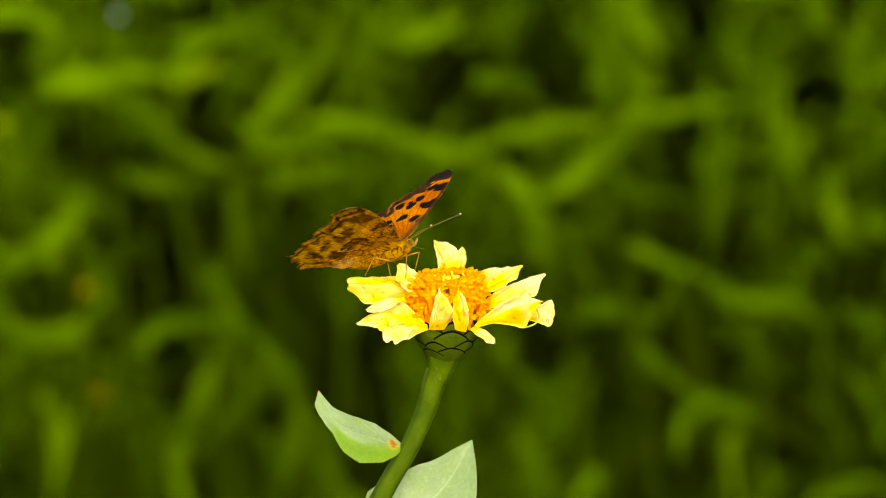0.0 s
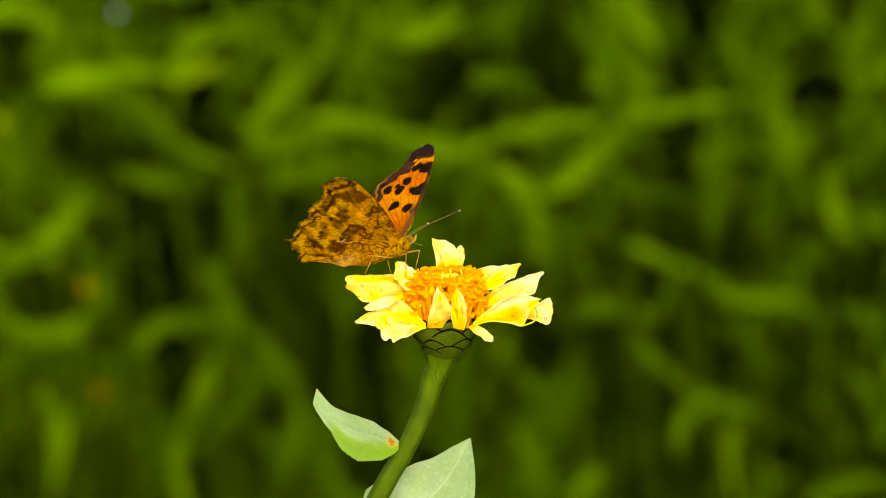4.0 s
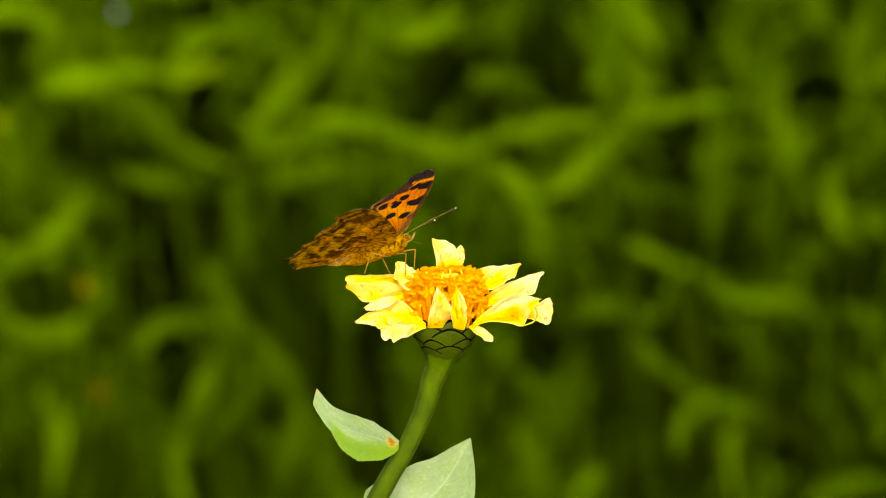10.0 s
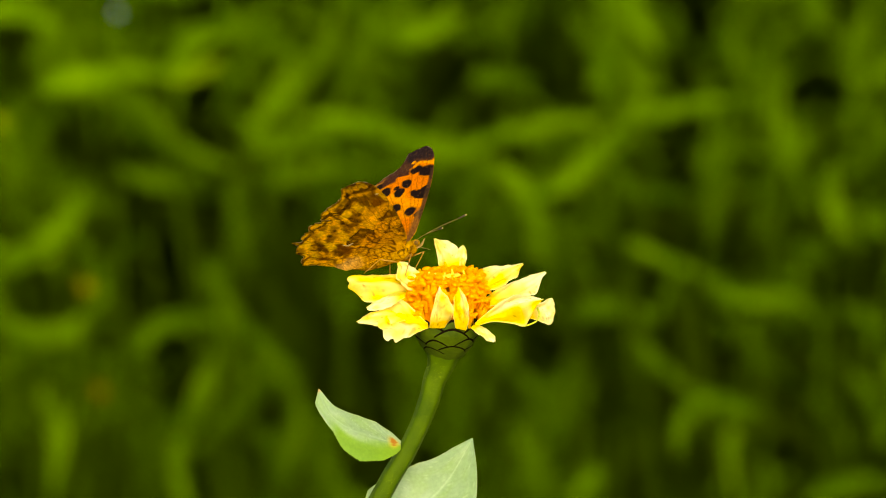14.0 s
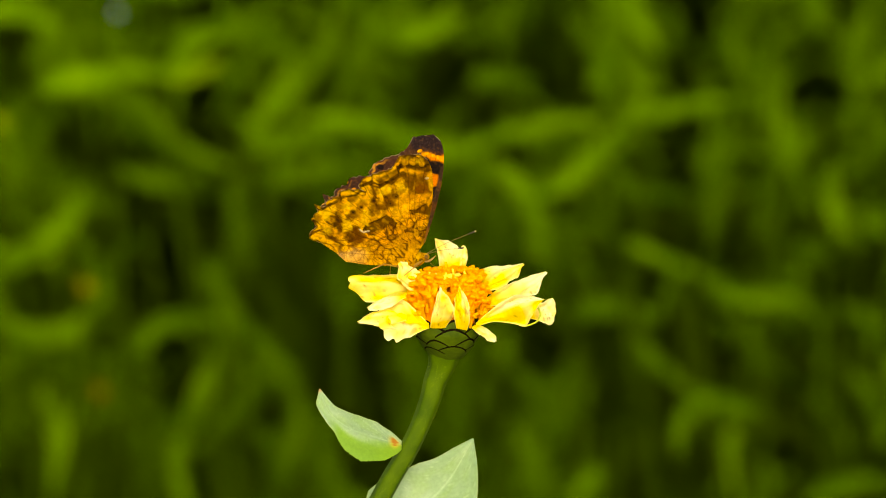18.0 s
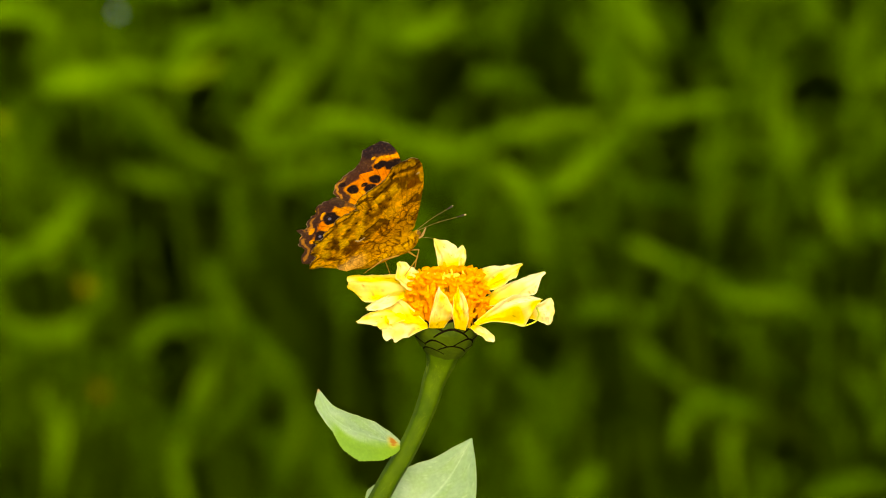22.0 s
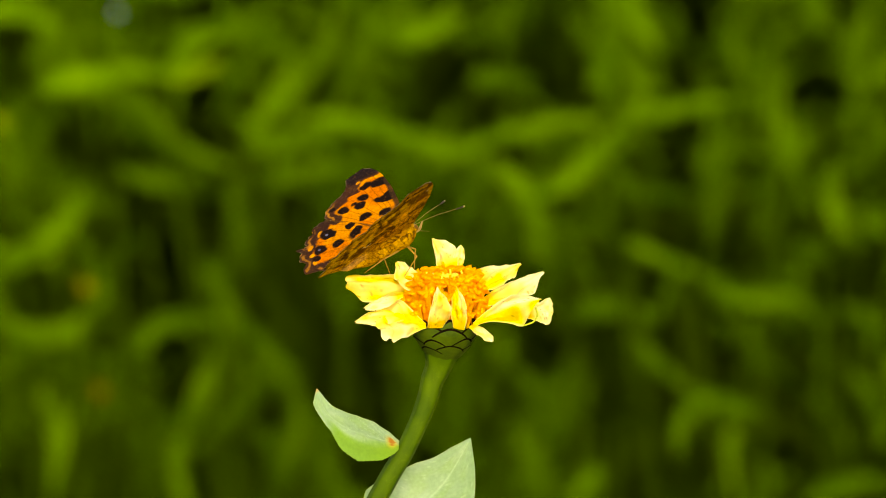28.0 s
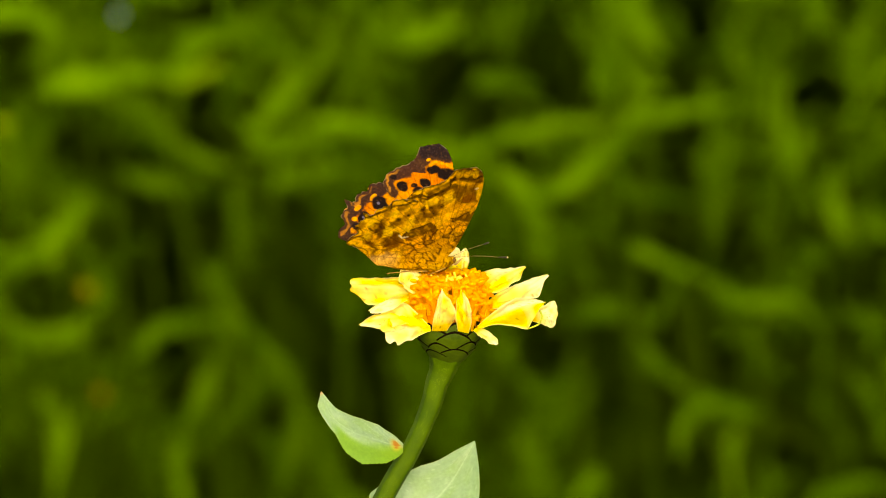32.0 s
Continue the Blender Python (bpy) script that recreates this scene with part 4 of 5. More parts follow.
def wing(name, corners, side, hind, label):
    """A thin wing blade with its two painted faces; side is -1 for its right, 1 for its left."""
    n, m = 440, 78
    bu, bv, bw = ring_outline(corners, n, 4.5, 3 if hind else 5)
    cu, cv = (-92, 66) if hind else (-24, 108)
    s = np.linspace(0, 1, m + 1)[1:] ** 0.8
    u = np.concatenate([[cu], (cu + s[:, None] * (bu - cu)).ravel()])
    v = np.concatenate([[cv], (cv + s[:, None] * (bv - cv)).ravel()])
    # distance to the ragged edge
    out = bw > 0.25
    edge = np.full(len(u), 99.0)
    ou, ov = bu[out], bv[out]
    for k in range(0, len(u), 4000):
        edge[k:k + 4000] = np.hypot(u[k:k + 4000, None] - ou, v[k:k + 4000, None] - ov).min(1)
    weight = np.ones(len(u))
    if hind not in SCALES:
        SCALES[hind] = (upper_side(u, v, edge, weight, hind), under_side(u, v, edge, weight, hind))
    up, low = SCALES[hind]
    r = np.hypot(u, v)
    camber = 0.00005 * np.maximum(r - 40, 0) ** 1.9 + (grain(u, v, 30, 2) - 0.5) * 2.0 * step(r, 30, 120)
    if hind:
        camber += 0.35 * np.maximum(12 - v, 0)
    thick = 0.35 + 0.9 * (1 - step(r, 0, 60))
    # its upper face looks to the other wing
    top = np.stack([u, -side * (thick - camber), v], 1)
    bottom = np.stack([u, side * (thick + camber), v], 1)
    verts = np.vstack([top, bottom]) * UNIT
    k = len(u)
    faces = []
    for j in range(n):
        a, b = 1 + j, 1 + (j + 1) % n
        faces += [(0, a, b), (k, k + b, k + a)]
        for i in range(m - 1):
            p, q = 1 + i * n + j, 1 + i * n + (j + 1) % n
            faces += [(p, p + n, q + n, q), (k + p, k + q, k + q + n, k + p + n)]
        p, q = 1 + (m - 1) * n + j, 1 + (m - 1) * n + (j + 1) % n
        faces.append((p, k + p, k + q, q))
    me = bpy.data.meshes.new(name)
    me.from_pydata(verts, [], faces)
    pattern(me, np.vstack([up, low]))
    return meshed(name, me, M_WING, butterfly, label)


wings = []
for side in (-1, 1):
    wings.append((side, False, wing("forewing", FORE, side, False, "orange forewing with black spots, marbled brown beneath")))
    wings.append((side, True, wing("hindwing", HIND, side, True, "ragged hindwing with a short tail, marbled brown beneath")))


def furred(ob):
    """Ochre scales over a body part, with dark cracks and tufts."""
    co = np.array([tuple(v.co) for v in ob.data.vertices]) / UNIT
    u, v = co[:, 0], co[:, 2] * 1.2 + np.abs(co[:, 1]) * 0.8 + 60
    col = np.tile(np.array((0.46, 0.25, 0.005)), (len(u), 1))
    col = over(col, step(grain(u, v, 9, 3), 0.4, 0.7) * 0.7, (0.27, 0.125, 0.003))
    col = over(col, (1 - step(cells(u, v, 900, 1.15, 8)[0], 0.5, 1.6)) * 0.75 * step(grain(u, v, 7, 5), 0.3, 0.55), (0.05, 0.02, 0.002))
    pattern(ob.data, 0.72 * col * (0.6 + 0.7 * grain(u, v, 2.6, 2))[:, None])
    return ob


def b(x, y, z):
    return Vector((x, y, z)) * UNIT


bm = bmesh.new()
tube(bm, [b(14, 0, -5), b(4, 0, -10), b(-12, 0, -15), b(-34, 0, -15)], [6 * UNIT, 12 * UNIT, 14.5 * UNIT, 12 * UNIT], 60, 60, rough=0.05)
furred(part("thorax", bm, M_BODY, butterfly, "furry ochre thorax"))
bm = bmesh.new()
tube(bm, [b(-26, 0, -14), b(-55, 0, -15), b(-90, 0, -14), b(-118, 0, -9)], [11 * UNIT, 11 * UNIT, 9 * UNIT, 3 * UNIT], 60, 110, rough=0.05)
furred(part("abdomen", bm, M_BODY, butterfly, "ochre brown tapering abdomen"))
bm = ball(bmesh.new(), b(15, 0, -7), (7 * UNIT, 7 * UNIT, 7.2 * UNIT))
ANTENNAE = []
head = part("head", bm, M_FUR, butterfly, "small furry head")
for side in (-1, 1):
    part("eye", ball(bmesh.new(), b(17, 5.0 * side, -6), (3.8 * UNIT, 2.8 * UNIT, 4.2 * UNIT)), M_EYE, head, "round brown compound eye")
    bm = tube(bmesh.new(), [b(14, 2.5 * side, -15), b(22, 2.5 * side, -13.5), b(28, 2.2 * side, -9), b(33, 2 * side, -4)], [1.3 * UNIT, 1.8 * UNIT, 1.3 * UNIT, 0.4 * UNIT], 8, 10, rough=0.12)
    part("palp", bm, M_PALP, head, "cream pointed palp")
    bm = tube(bmesh.new(), [b(17, 4 * side, -1), b(52, 25 * side, 1), b(88, 49 * side, -1)], [0.5 * UNIT, 0.4 * UNIT, 0.45 * UNIT], 6, 30, rough=0.12)
    ant = part("antenna", bm, M_ANTENNA, head, "thin ringed antenna with a dark pale-tipped club")
    bm = tube(bmesh.new(), [b(86, 47.7 * side, -0.9), b(92, 51.6 * side, -1.2), b(99, 56 * side, -1.4)], [0.7 * UNIT, 1.5 * UNIT, 1.7 * UNIT], 8, 8)
    ANTENNAE.append((ant, b(17, 4 * side, -1)))
    part("club", bm, M_CLUB, ant)
    part("club_tip", ball(bmesh.new(), b(99.8, 56.6 * side, -1.4), (1.4 * UNIT, 1.4 * UNIT, 1.4 * UNIT), None, 8, 6), M_CLUBTIP, ant)
bm = tube(bmesh.new(), [b(18, 0, -14), b(28, 0, -21), b(37, 0, -27)], [0.4 * UNIT, 0.35 * UNIT, 0.25 * UNIT], 6, 16)
part("proboscis", bm, M_ANTENNA, head, "thin brown tongue")

# four walking legs of two keyed limbs each; x of a limb runs along it
LEGS = []
for side in (-1, 1):
    for name, hip, foot in (("middle", (-14, 6 * side, -26), None), ("hind", (-30, 6 * side, -26), None)):
        thigh = part("leg", tube(bmesh.new(), [b(0, 0, 0), b(11, 0, 1.0), b(22, 0, 1.1), b(32, 0, 0)], [1.5 * UNIT, 1.6 * UNIT, 1.3 * UNIT, 1.1 * UNIT], 8, 10), M_LEG, butterfly, "slender tan leg")
        bm = tube(bmesh.new(), [b(0, 0, 0), b(15, 0, 0.5), b(27, 0, 0), b(37, 0, 0)], [1.1 * UNIT, 1.0 * UNIT, 0.8 * UNIT, 0.7 * UNIT], 8, 12)
        shin = part("shin", bm, M_LEG, butterfly)
        part("toe", tube(bmesh.new(), [b(36, 0, 0), b(39, 0, 1), b(42, 0, -1)], [0.9 * UNIT, 0.8 * UNIT, 0.4 * UNIT], 6, 4), M_LEG, shin)
        LEGS.append((side, name, b(*hip), thigh, shin))


# ---- the bank of weeds and long leaves behind the flower ----
def plant(name, x, y, label, category="weed", group="weeds behind the flower"):
    ob = tagged(new(name), label, category, group)
    ob.location = (x, y, 0)
    return ob


def long_leaf(owner, points, width, material):
    """A spray of slender arching leaves that lie along one line, on a stalk up from the plant's foot."""
    o = owner.location
    rs = random.Random(int(abs(points[0][0]) * 9000 + points[-1][2] * 7000))
    for share, side, first, last in ((0.62, 0.0, 0.0, 1.0), (0.42, 0.42, 0.05, 0.85), (0.42, -0.42, 0.15, 1.0), (0.3, 0.75, 0.2, 0.7), (0.3, -0.75, 0.0, 0.6)):
        first, last = first + rs.uniform(-0.05, 0.12), last + rs.uniform(-0.12, 0.08)
        side, tip = side * rs.uniform(0.6, 1.2), rs.uniform(-0.35, 0.35)
        line = [Vector(p) - o for p in points]
        bm, rows, w = bmesh.new(), [], width * share * 0.5 * MM
        for i in range(13):
            t = first + (last - first) * i / 12
            d = (curve_at(line, min(1, t + 0.02)) - curve_at(line, max(0, min(0.98, t) - 0.02))).normalized()
            s = d.cross(Vector((0.2 * math.sin(3 * t + side), -0.75, 0.65))).normalized()
            q0 = i / 12
            k = w * (0.1 + 0.9 * min(1, q0 / 0.35)) * min(1.0, 0.08 + 1.25 * (1 - q0) ** 0.6)
            c = curve_at(line, max(0, min(1, t))) + d * (t - max(0, min(1, t))) * 0.1 + s * (side + tip * q0 * q0) * width * 0.5 * MM
            rows.append([bm.verts.new(c + s * k * q + s.cross(d) * k * 0.25 * abs(q)) for q in (-1, -0.5, 0, 0.5, 1)])
        for a, b in zip(rows, rows[1:]):
            for j in range(4):
                bm.faces.new((a[j], a[j + 1], b[j + 1], b[j]))
        part("leaf", bm, material, owner)
    s = Vector(points[0]) - o
    low = Vector((0.01 * math.sin(s.x * 91), 0.01 * math.cos(s.z * 77), -0.01))
    bm = tube(bmesh.new(), [low, Vector((low.x * 0.5 + s.x * 0.3, s.y * 0.4 + 0.04, s.z * 0.45)), Vector((s.x * 0.85, s.y + 0.03, s.z * 0.85)), s + Vector((0, 0.003, 0))], [0.002, 0.0018, 0.0014, 0.001], 6, 10)
    part("stalk", bm, M_STALK, owner)


weed = plant("weed", -0.260, 2.640, "leafy green weed with long arching leaves")
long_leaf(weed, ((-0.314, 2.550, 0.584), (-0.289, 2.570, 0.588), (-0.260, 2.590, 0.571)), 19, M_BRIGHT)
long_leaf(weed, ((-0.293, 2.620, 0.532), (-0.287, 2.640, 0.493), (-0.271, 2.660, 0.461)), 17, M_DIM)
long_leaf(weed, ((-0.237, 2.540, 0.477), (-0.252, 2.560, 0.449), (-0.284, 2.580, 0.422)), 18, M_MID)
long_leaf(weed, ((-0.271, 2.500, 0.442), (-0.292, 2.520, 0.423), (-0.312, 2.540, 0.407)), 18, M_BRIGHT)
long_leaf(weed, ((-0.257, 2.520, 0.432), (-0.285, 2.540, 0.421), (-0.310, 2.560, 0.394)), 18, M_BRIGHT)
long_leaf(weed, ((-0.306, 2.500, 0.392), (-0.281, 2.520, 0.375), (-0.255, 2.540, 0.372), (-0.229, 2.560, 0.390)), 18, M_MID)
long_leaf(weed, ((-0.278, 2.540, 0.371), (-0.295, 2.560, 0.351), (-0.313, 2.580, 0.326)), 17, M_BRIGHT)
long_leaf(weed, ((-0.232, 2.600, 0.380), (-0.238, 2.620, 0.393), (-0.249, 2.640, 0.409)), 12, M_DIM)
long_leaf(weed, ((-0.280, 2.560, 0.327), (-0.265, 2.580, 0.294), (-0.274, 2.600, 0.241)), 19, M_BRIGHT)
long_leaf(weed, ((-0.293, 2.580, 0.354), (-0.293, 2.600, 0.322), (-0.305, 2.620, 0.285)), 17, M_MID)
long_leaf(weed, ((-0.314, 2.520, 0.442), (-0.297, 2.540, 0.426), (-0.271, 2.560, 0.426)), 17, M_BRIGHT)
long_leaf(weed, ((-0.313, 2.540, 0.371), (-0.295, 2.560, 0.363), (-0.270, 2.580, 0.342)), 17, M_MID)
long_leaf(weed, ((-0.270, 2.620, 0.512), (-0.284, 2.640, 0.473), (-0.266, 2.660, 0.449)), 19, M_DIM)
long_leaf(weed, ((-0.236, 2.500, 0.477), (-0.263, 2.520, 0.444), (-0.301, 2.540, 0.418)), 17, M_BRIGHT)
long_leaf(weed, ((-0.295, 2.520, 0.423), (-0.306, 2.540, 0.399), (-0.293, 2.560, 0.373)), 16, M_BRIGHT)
weed = plant("weed", -0.205, 2.640, "leafy green weed with long arching leaves")
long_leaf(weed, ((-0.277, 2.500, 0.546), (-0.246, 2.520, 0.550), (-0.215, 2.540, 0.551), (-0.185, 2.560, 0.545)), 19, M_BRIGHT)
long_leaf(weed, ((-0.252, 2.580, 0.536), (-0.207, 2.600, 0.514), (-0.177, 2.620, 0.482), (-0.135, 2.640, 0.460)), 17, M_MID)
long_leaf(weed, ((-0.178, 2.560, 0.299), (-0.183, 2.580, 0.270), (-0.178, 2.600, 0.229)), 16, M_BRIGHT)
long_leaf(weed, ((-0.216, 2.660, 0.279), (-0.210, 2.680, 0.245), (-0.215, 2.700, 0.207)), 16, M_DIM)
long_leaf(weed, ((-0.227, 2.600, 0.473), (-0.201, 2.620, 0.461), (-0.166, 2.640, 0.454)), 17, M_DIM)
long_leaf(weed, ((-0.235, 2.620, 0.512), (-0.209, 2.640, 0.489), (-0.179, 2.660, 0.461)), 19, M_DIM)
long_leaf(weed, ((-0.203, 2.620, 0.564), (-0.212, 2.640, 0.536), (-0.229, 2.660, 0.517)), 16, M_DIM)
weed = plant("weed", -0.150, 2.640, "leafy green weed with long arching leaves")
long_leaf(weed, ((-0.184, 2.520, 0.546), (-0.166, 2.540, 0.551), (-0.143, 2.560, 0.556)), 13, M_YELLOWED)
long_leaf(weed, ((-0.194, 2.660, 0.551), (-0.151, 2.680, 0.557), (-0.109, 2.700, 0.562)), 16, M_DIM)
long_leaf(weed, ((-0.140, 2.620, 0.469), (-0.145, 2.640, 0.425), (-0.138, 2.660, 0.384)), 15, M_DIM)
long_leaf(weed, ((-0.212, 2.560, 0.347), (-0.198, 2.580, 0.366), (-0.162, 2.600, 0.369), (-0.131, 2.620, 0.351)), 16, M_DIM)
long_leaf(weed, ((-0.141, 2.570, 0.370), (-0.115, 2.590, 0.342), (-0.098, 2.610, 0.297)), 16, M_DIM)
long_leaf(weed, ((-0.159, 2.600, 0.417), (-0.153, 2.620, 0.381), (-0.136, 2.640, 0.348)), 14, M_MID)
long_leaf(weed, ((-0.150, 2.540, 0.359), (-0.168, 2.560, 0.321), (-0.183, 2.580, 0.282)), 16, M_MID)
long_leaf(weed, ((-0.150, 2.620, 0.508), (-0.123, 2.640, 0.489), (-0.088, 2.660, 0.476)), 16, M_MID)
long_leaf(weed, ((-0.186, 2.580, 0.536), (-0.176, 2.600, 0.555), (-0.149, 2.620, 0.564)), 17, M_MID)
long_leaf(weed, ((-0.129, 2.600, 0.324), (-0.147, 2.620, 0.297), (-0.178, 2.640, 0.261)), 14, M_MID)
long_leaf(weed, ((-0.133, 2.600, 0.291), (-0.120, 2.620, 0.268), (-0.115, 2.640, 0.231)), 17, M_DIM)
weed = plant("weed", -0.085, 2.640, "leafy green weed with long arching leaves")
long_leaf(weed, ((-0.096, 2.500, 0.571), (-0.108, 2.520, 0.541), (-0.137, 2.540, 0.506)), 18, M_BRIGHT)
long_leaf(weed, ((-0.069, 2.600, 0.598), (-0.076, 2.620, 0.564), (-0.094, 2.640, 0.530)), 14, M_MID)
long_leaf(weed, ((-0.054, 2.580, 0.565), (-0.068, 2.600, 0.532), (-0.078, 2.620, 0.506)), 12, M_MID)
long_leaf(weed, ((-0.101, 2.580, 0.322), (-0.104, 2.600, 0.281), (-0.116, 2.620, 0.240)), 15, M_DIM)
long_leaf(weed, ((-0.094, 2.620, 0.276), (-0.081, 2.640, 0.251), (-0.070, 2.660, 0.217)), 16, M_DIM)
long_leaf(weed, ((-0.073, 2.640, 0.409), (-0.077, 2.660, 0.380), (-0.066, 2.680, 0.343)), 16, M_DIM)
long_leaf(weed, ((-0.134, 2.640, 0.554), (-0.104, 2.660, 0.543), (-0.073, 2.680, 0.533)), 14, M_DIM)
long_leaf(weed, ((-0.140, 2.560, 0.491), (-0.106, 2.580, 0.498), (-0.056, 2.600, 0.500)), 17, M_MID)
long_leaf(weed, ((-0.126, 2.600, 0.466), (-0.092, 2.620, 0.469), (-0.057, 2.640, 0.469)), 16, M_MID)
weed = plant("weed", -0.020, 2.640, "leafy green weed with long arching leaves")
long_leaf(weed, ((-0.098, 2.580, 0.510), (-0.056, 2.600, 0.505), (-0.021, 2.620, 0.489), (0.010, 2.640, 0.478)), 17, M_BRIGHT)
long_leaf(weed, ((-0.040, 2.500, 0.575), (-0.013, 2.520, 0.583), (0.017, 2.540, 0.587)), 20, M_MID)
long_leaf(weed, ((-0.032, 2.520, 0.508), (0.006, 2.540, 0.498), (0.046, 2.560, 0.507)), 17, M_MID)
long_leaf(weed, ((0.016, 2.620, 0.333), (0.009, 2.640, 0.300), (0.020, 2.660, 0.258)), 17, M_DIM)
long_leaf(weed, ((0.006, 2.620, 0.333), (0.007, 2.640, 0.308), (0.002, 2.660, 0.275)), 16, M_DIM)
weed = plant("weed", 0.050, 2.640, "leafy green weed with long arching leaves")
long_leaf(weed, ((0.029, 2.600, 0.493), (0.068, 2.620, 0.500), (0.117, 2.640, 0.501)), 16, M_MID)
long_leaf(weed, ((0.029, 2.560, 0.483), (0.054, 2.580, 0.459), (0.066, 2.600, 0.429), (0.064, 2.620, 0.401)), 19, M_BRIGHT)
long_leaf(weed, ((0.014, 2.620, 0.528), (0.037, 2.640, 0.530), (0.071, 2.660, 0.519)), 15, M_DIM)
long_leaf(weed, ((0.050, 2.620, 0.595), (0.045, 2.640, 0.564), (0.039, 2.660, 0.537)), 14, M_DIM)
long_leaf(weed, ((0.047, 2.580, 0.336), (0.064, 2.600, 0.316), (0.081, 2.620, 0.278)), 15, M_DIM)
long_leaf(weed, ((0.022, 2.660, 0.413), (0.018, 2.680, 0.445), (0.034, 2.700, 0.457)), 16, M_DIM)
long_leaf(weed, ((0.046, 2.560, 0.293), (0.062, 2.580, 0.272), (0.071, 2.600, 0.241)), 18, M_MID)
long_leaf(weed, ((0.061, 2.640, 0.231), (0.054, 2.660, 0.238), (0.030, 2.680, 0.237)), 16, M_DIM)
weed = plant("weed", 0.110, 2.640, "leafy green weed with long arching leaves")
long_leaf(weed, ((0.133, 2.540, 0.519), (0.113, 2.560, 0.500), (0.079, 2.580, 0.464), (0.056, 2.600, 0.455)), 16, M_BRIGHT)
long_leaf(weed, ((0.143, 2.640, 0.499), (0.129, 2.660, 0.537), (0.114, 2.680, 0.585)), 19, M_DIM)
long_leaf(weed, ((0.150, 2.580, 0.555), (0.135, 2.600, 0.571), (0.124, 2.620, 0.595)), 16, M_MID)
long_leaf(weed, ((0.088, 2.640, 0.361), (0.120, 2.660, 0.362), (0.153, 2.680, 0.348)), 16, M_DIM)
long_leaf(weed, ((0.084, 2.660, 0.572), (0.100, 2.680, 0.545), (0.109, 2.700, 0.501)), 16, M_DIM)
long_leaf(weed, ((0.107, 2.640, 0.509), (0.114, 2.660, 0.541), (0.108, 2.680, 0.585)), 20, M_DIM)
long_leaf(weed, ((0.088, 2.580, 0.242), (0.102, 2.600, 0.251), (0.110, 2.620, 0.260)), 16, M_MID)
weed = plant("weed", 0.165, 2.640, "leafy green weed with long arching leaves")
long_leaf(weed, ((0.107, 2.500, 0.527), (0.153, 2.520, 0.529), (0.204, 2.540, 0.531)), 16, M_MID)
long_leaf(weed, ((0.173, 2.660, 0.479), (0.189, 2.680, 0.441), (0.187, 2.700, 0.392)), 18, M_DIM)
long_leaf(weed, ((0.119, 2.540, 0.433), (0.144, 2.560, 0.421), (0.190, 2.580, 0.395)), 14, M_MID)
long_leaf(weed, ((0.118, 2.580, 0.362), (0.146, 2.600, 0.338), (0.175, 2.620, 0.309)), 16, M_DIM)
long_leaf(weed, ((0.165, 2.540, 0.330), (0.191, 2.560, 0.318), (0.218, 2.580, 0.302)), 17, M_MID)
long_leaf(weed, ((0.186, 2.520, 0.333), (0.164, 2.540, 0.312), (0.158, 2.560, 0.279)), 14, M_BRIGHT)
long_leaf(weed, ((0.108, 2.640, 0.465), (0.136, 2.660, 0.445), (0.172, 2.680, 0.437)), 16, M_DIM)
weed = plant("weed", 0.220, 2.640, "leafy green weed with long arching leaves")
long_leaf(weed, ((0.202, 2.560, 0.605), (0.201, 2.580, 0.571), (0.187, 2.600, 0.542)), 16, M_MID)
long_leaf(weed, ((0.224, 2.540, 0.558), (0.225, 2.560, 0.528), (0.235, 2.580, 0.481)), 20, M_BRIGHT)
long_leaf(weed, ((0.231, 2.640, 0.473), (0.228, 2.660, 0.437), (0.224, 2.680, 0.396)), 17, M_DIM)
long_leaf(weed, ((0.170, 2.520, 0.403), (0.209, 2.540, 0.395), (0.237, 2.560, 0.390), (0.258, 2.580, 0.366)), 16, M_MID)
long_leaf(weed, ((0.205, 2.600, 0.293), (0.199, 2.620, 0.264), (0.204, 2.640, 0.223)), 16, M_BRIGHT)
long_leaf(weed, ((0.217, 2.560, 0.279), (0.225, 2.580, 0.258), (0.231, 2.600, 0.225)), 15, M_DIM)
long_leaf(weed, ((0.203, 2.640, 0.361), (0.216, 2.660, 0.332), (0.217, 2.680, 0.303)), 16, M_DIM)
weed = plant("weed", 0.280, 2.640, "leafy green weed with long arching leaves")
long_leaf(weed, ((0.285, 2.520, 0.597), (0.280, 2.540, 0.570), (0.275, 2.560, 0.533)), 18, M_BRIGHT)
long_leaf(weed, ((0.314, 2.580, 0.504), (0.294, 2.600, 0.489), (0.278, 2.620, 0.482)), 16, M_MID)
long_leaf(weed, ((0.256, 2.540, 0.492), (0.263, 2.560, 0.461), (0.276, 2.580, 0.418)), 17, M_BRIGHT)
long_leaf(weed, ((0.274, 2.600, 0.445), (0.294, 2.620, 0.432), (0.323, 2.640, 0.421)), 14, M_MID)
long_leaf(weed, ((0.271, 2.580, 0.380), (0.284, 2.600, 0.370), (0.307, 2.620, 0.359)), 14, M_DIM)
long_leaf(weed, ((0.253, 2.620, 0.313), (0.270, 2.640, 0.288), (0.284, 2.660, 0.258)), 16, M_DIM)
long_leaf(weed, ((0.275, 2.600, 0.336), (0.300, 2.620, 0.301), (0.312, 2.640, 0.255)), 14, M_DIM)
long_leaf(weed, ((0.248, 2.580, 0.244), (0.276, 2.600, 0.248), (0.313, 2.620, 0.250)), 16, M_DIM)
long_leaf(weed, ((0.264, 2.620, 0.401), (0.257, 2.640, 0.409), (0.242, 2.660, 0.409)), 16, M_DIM)


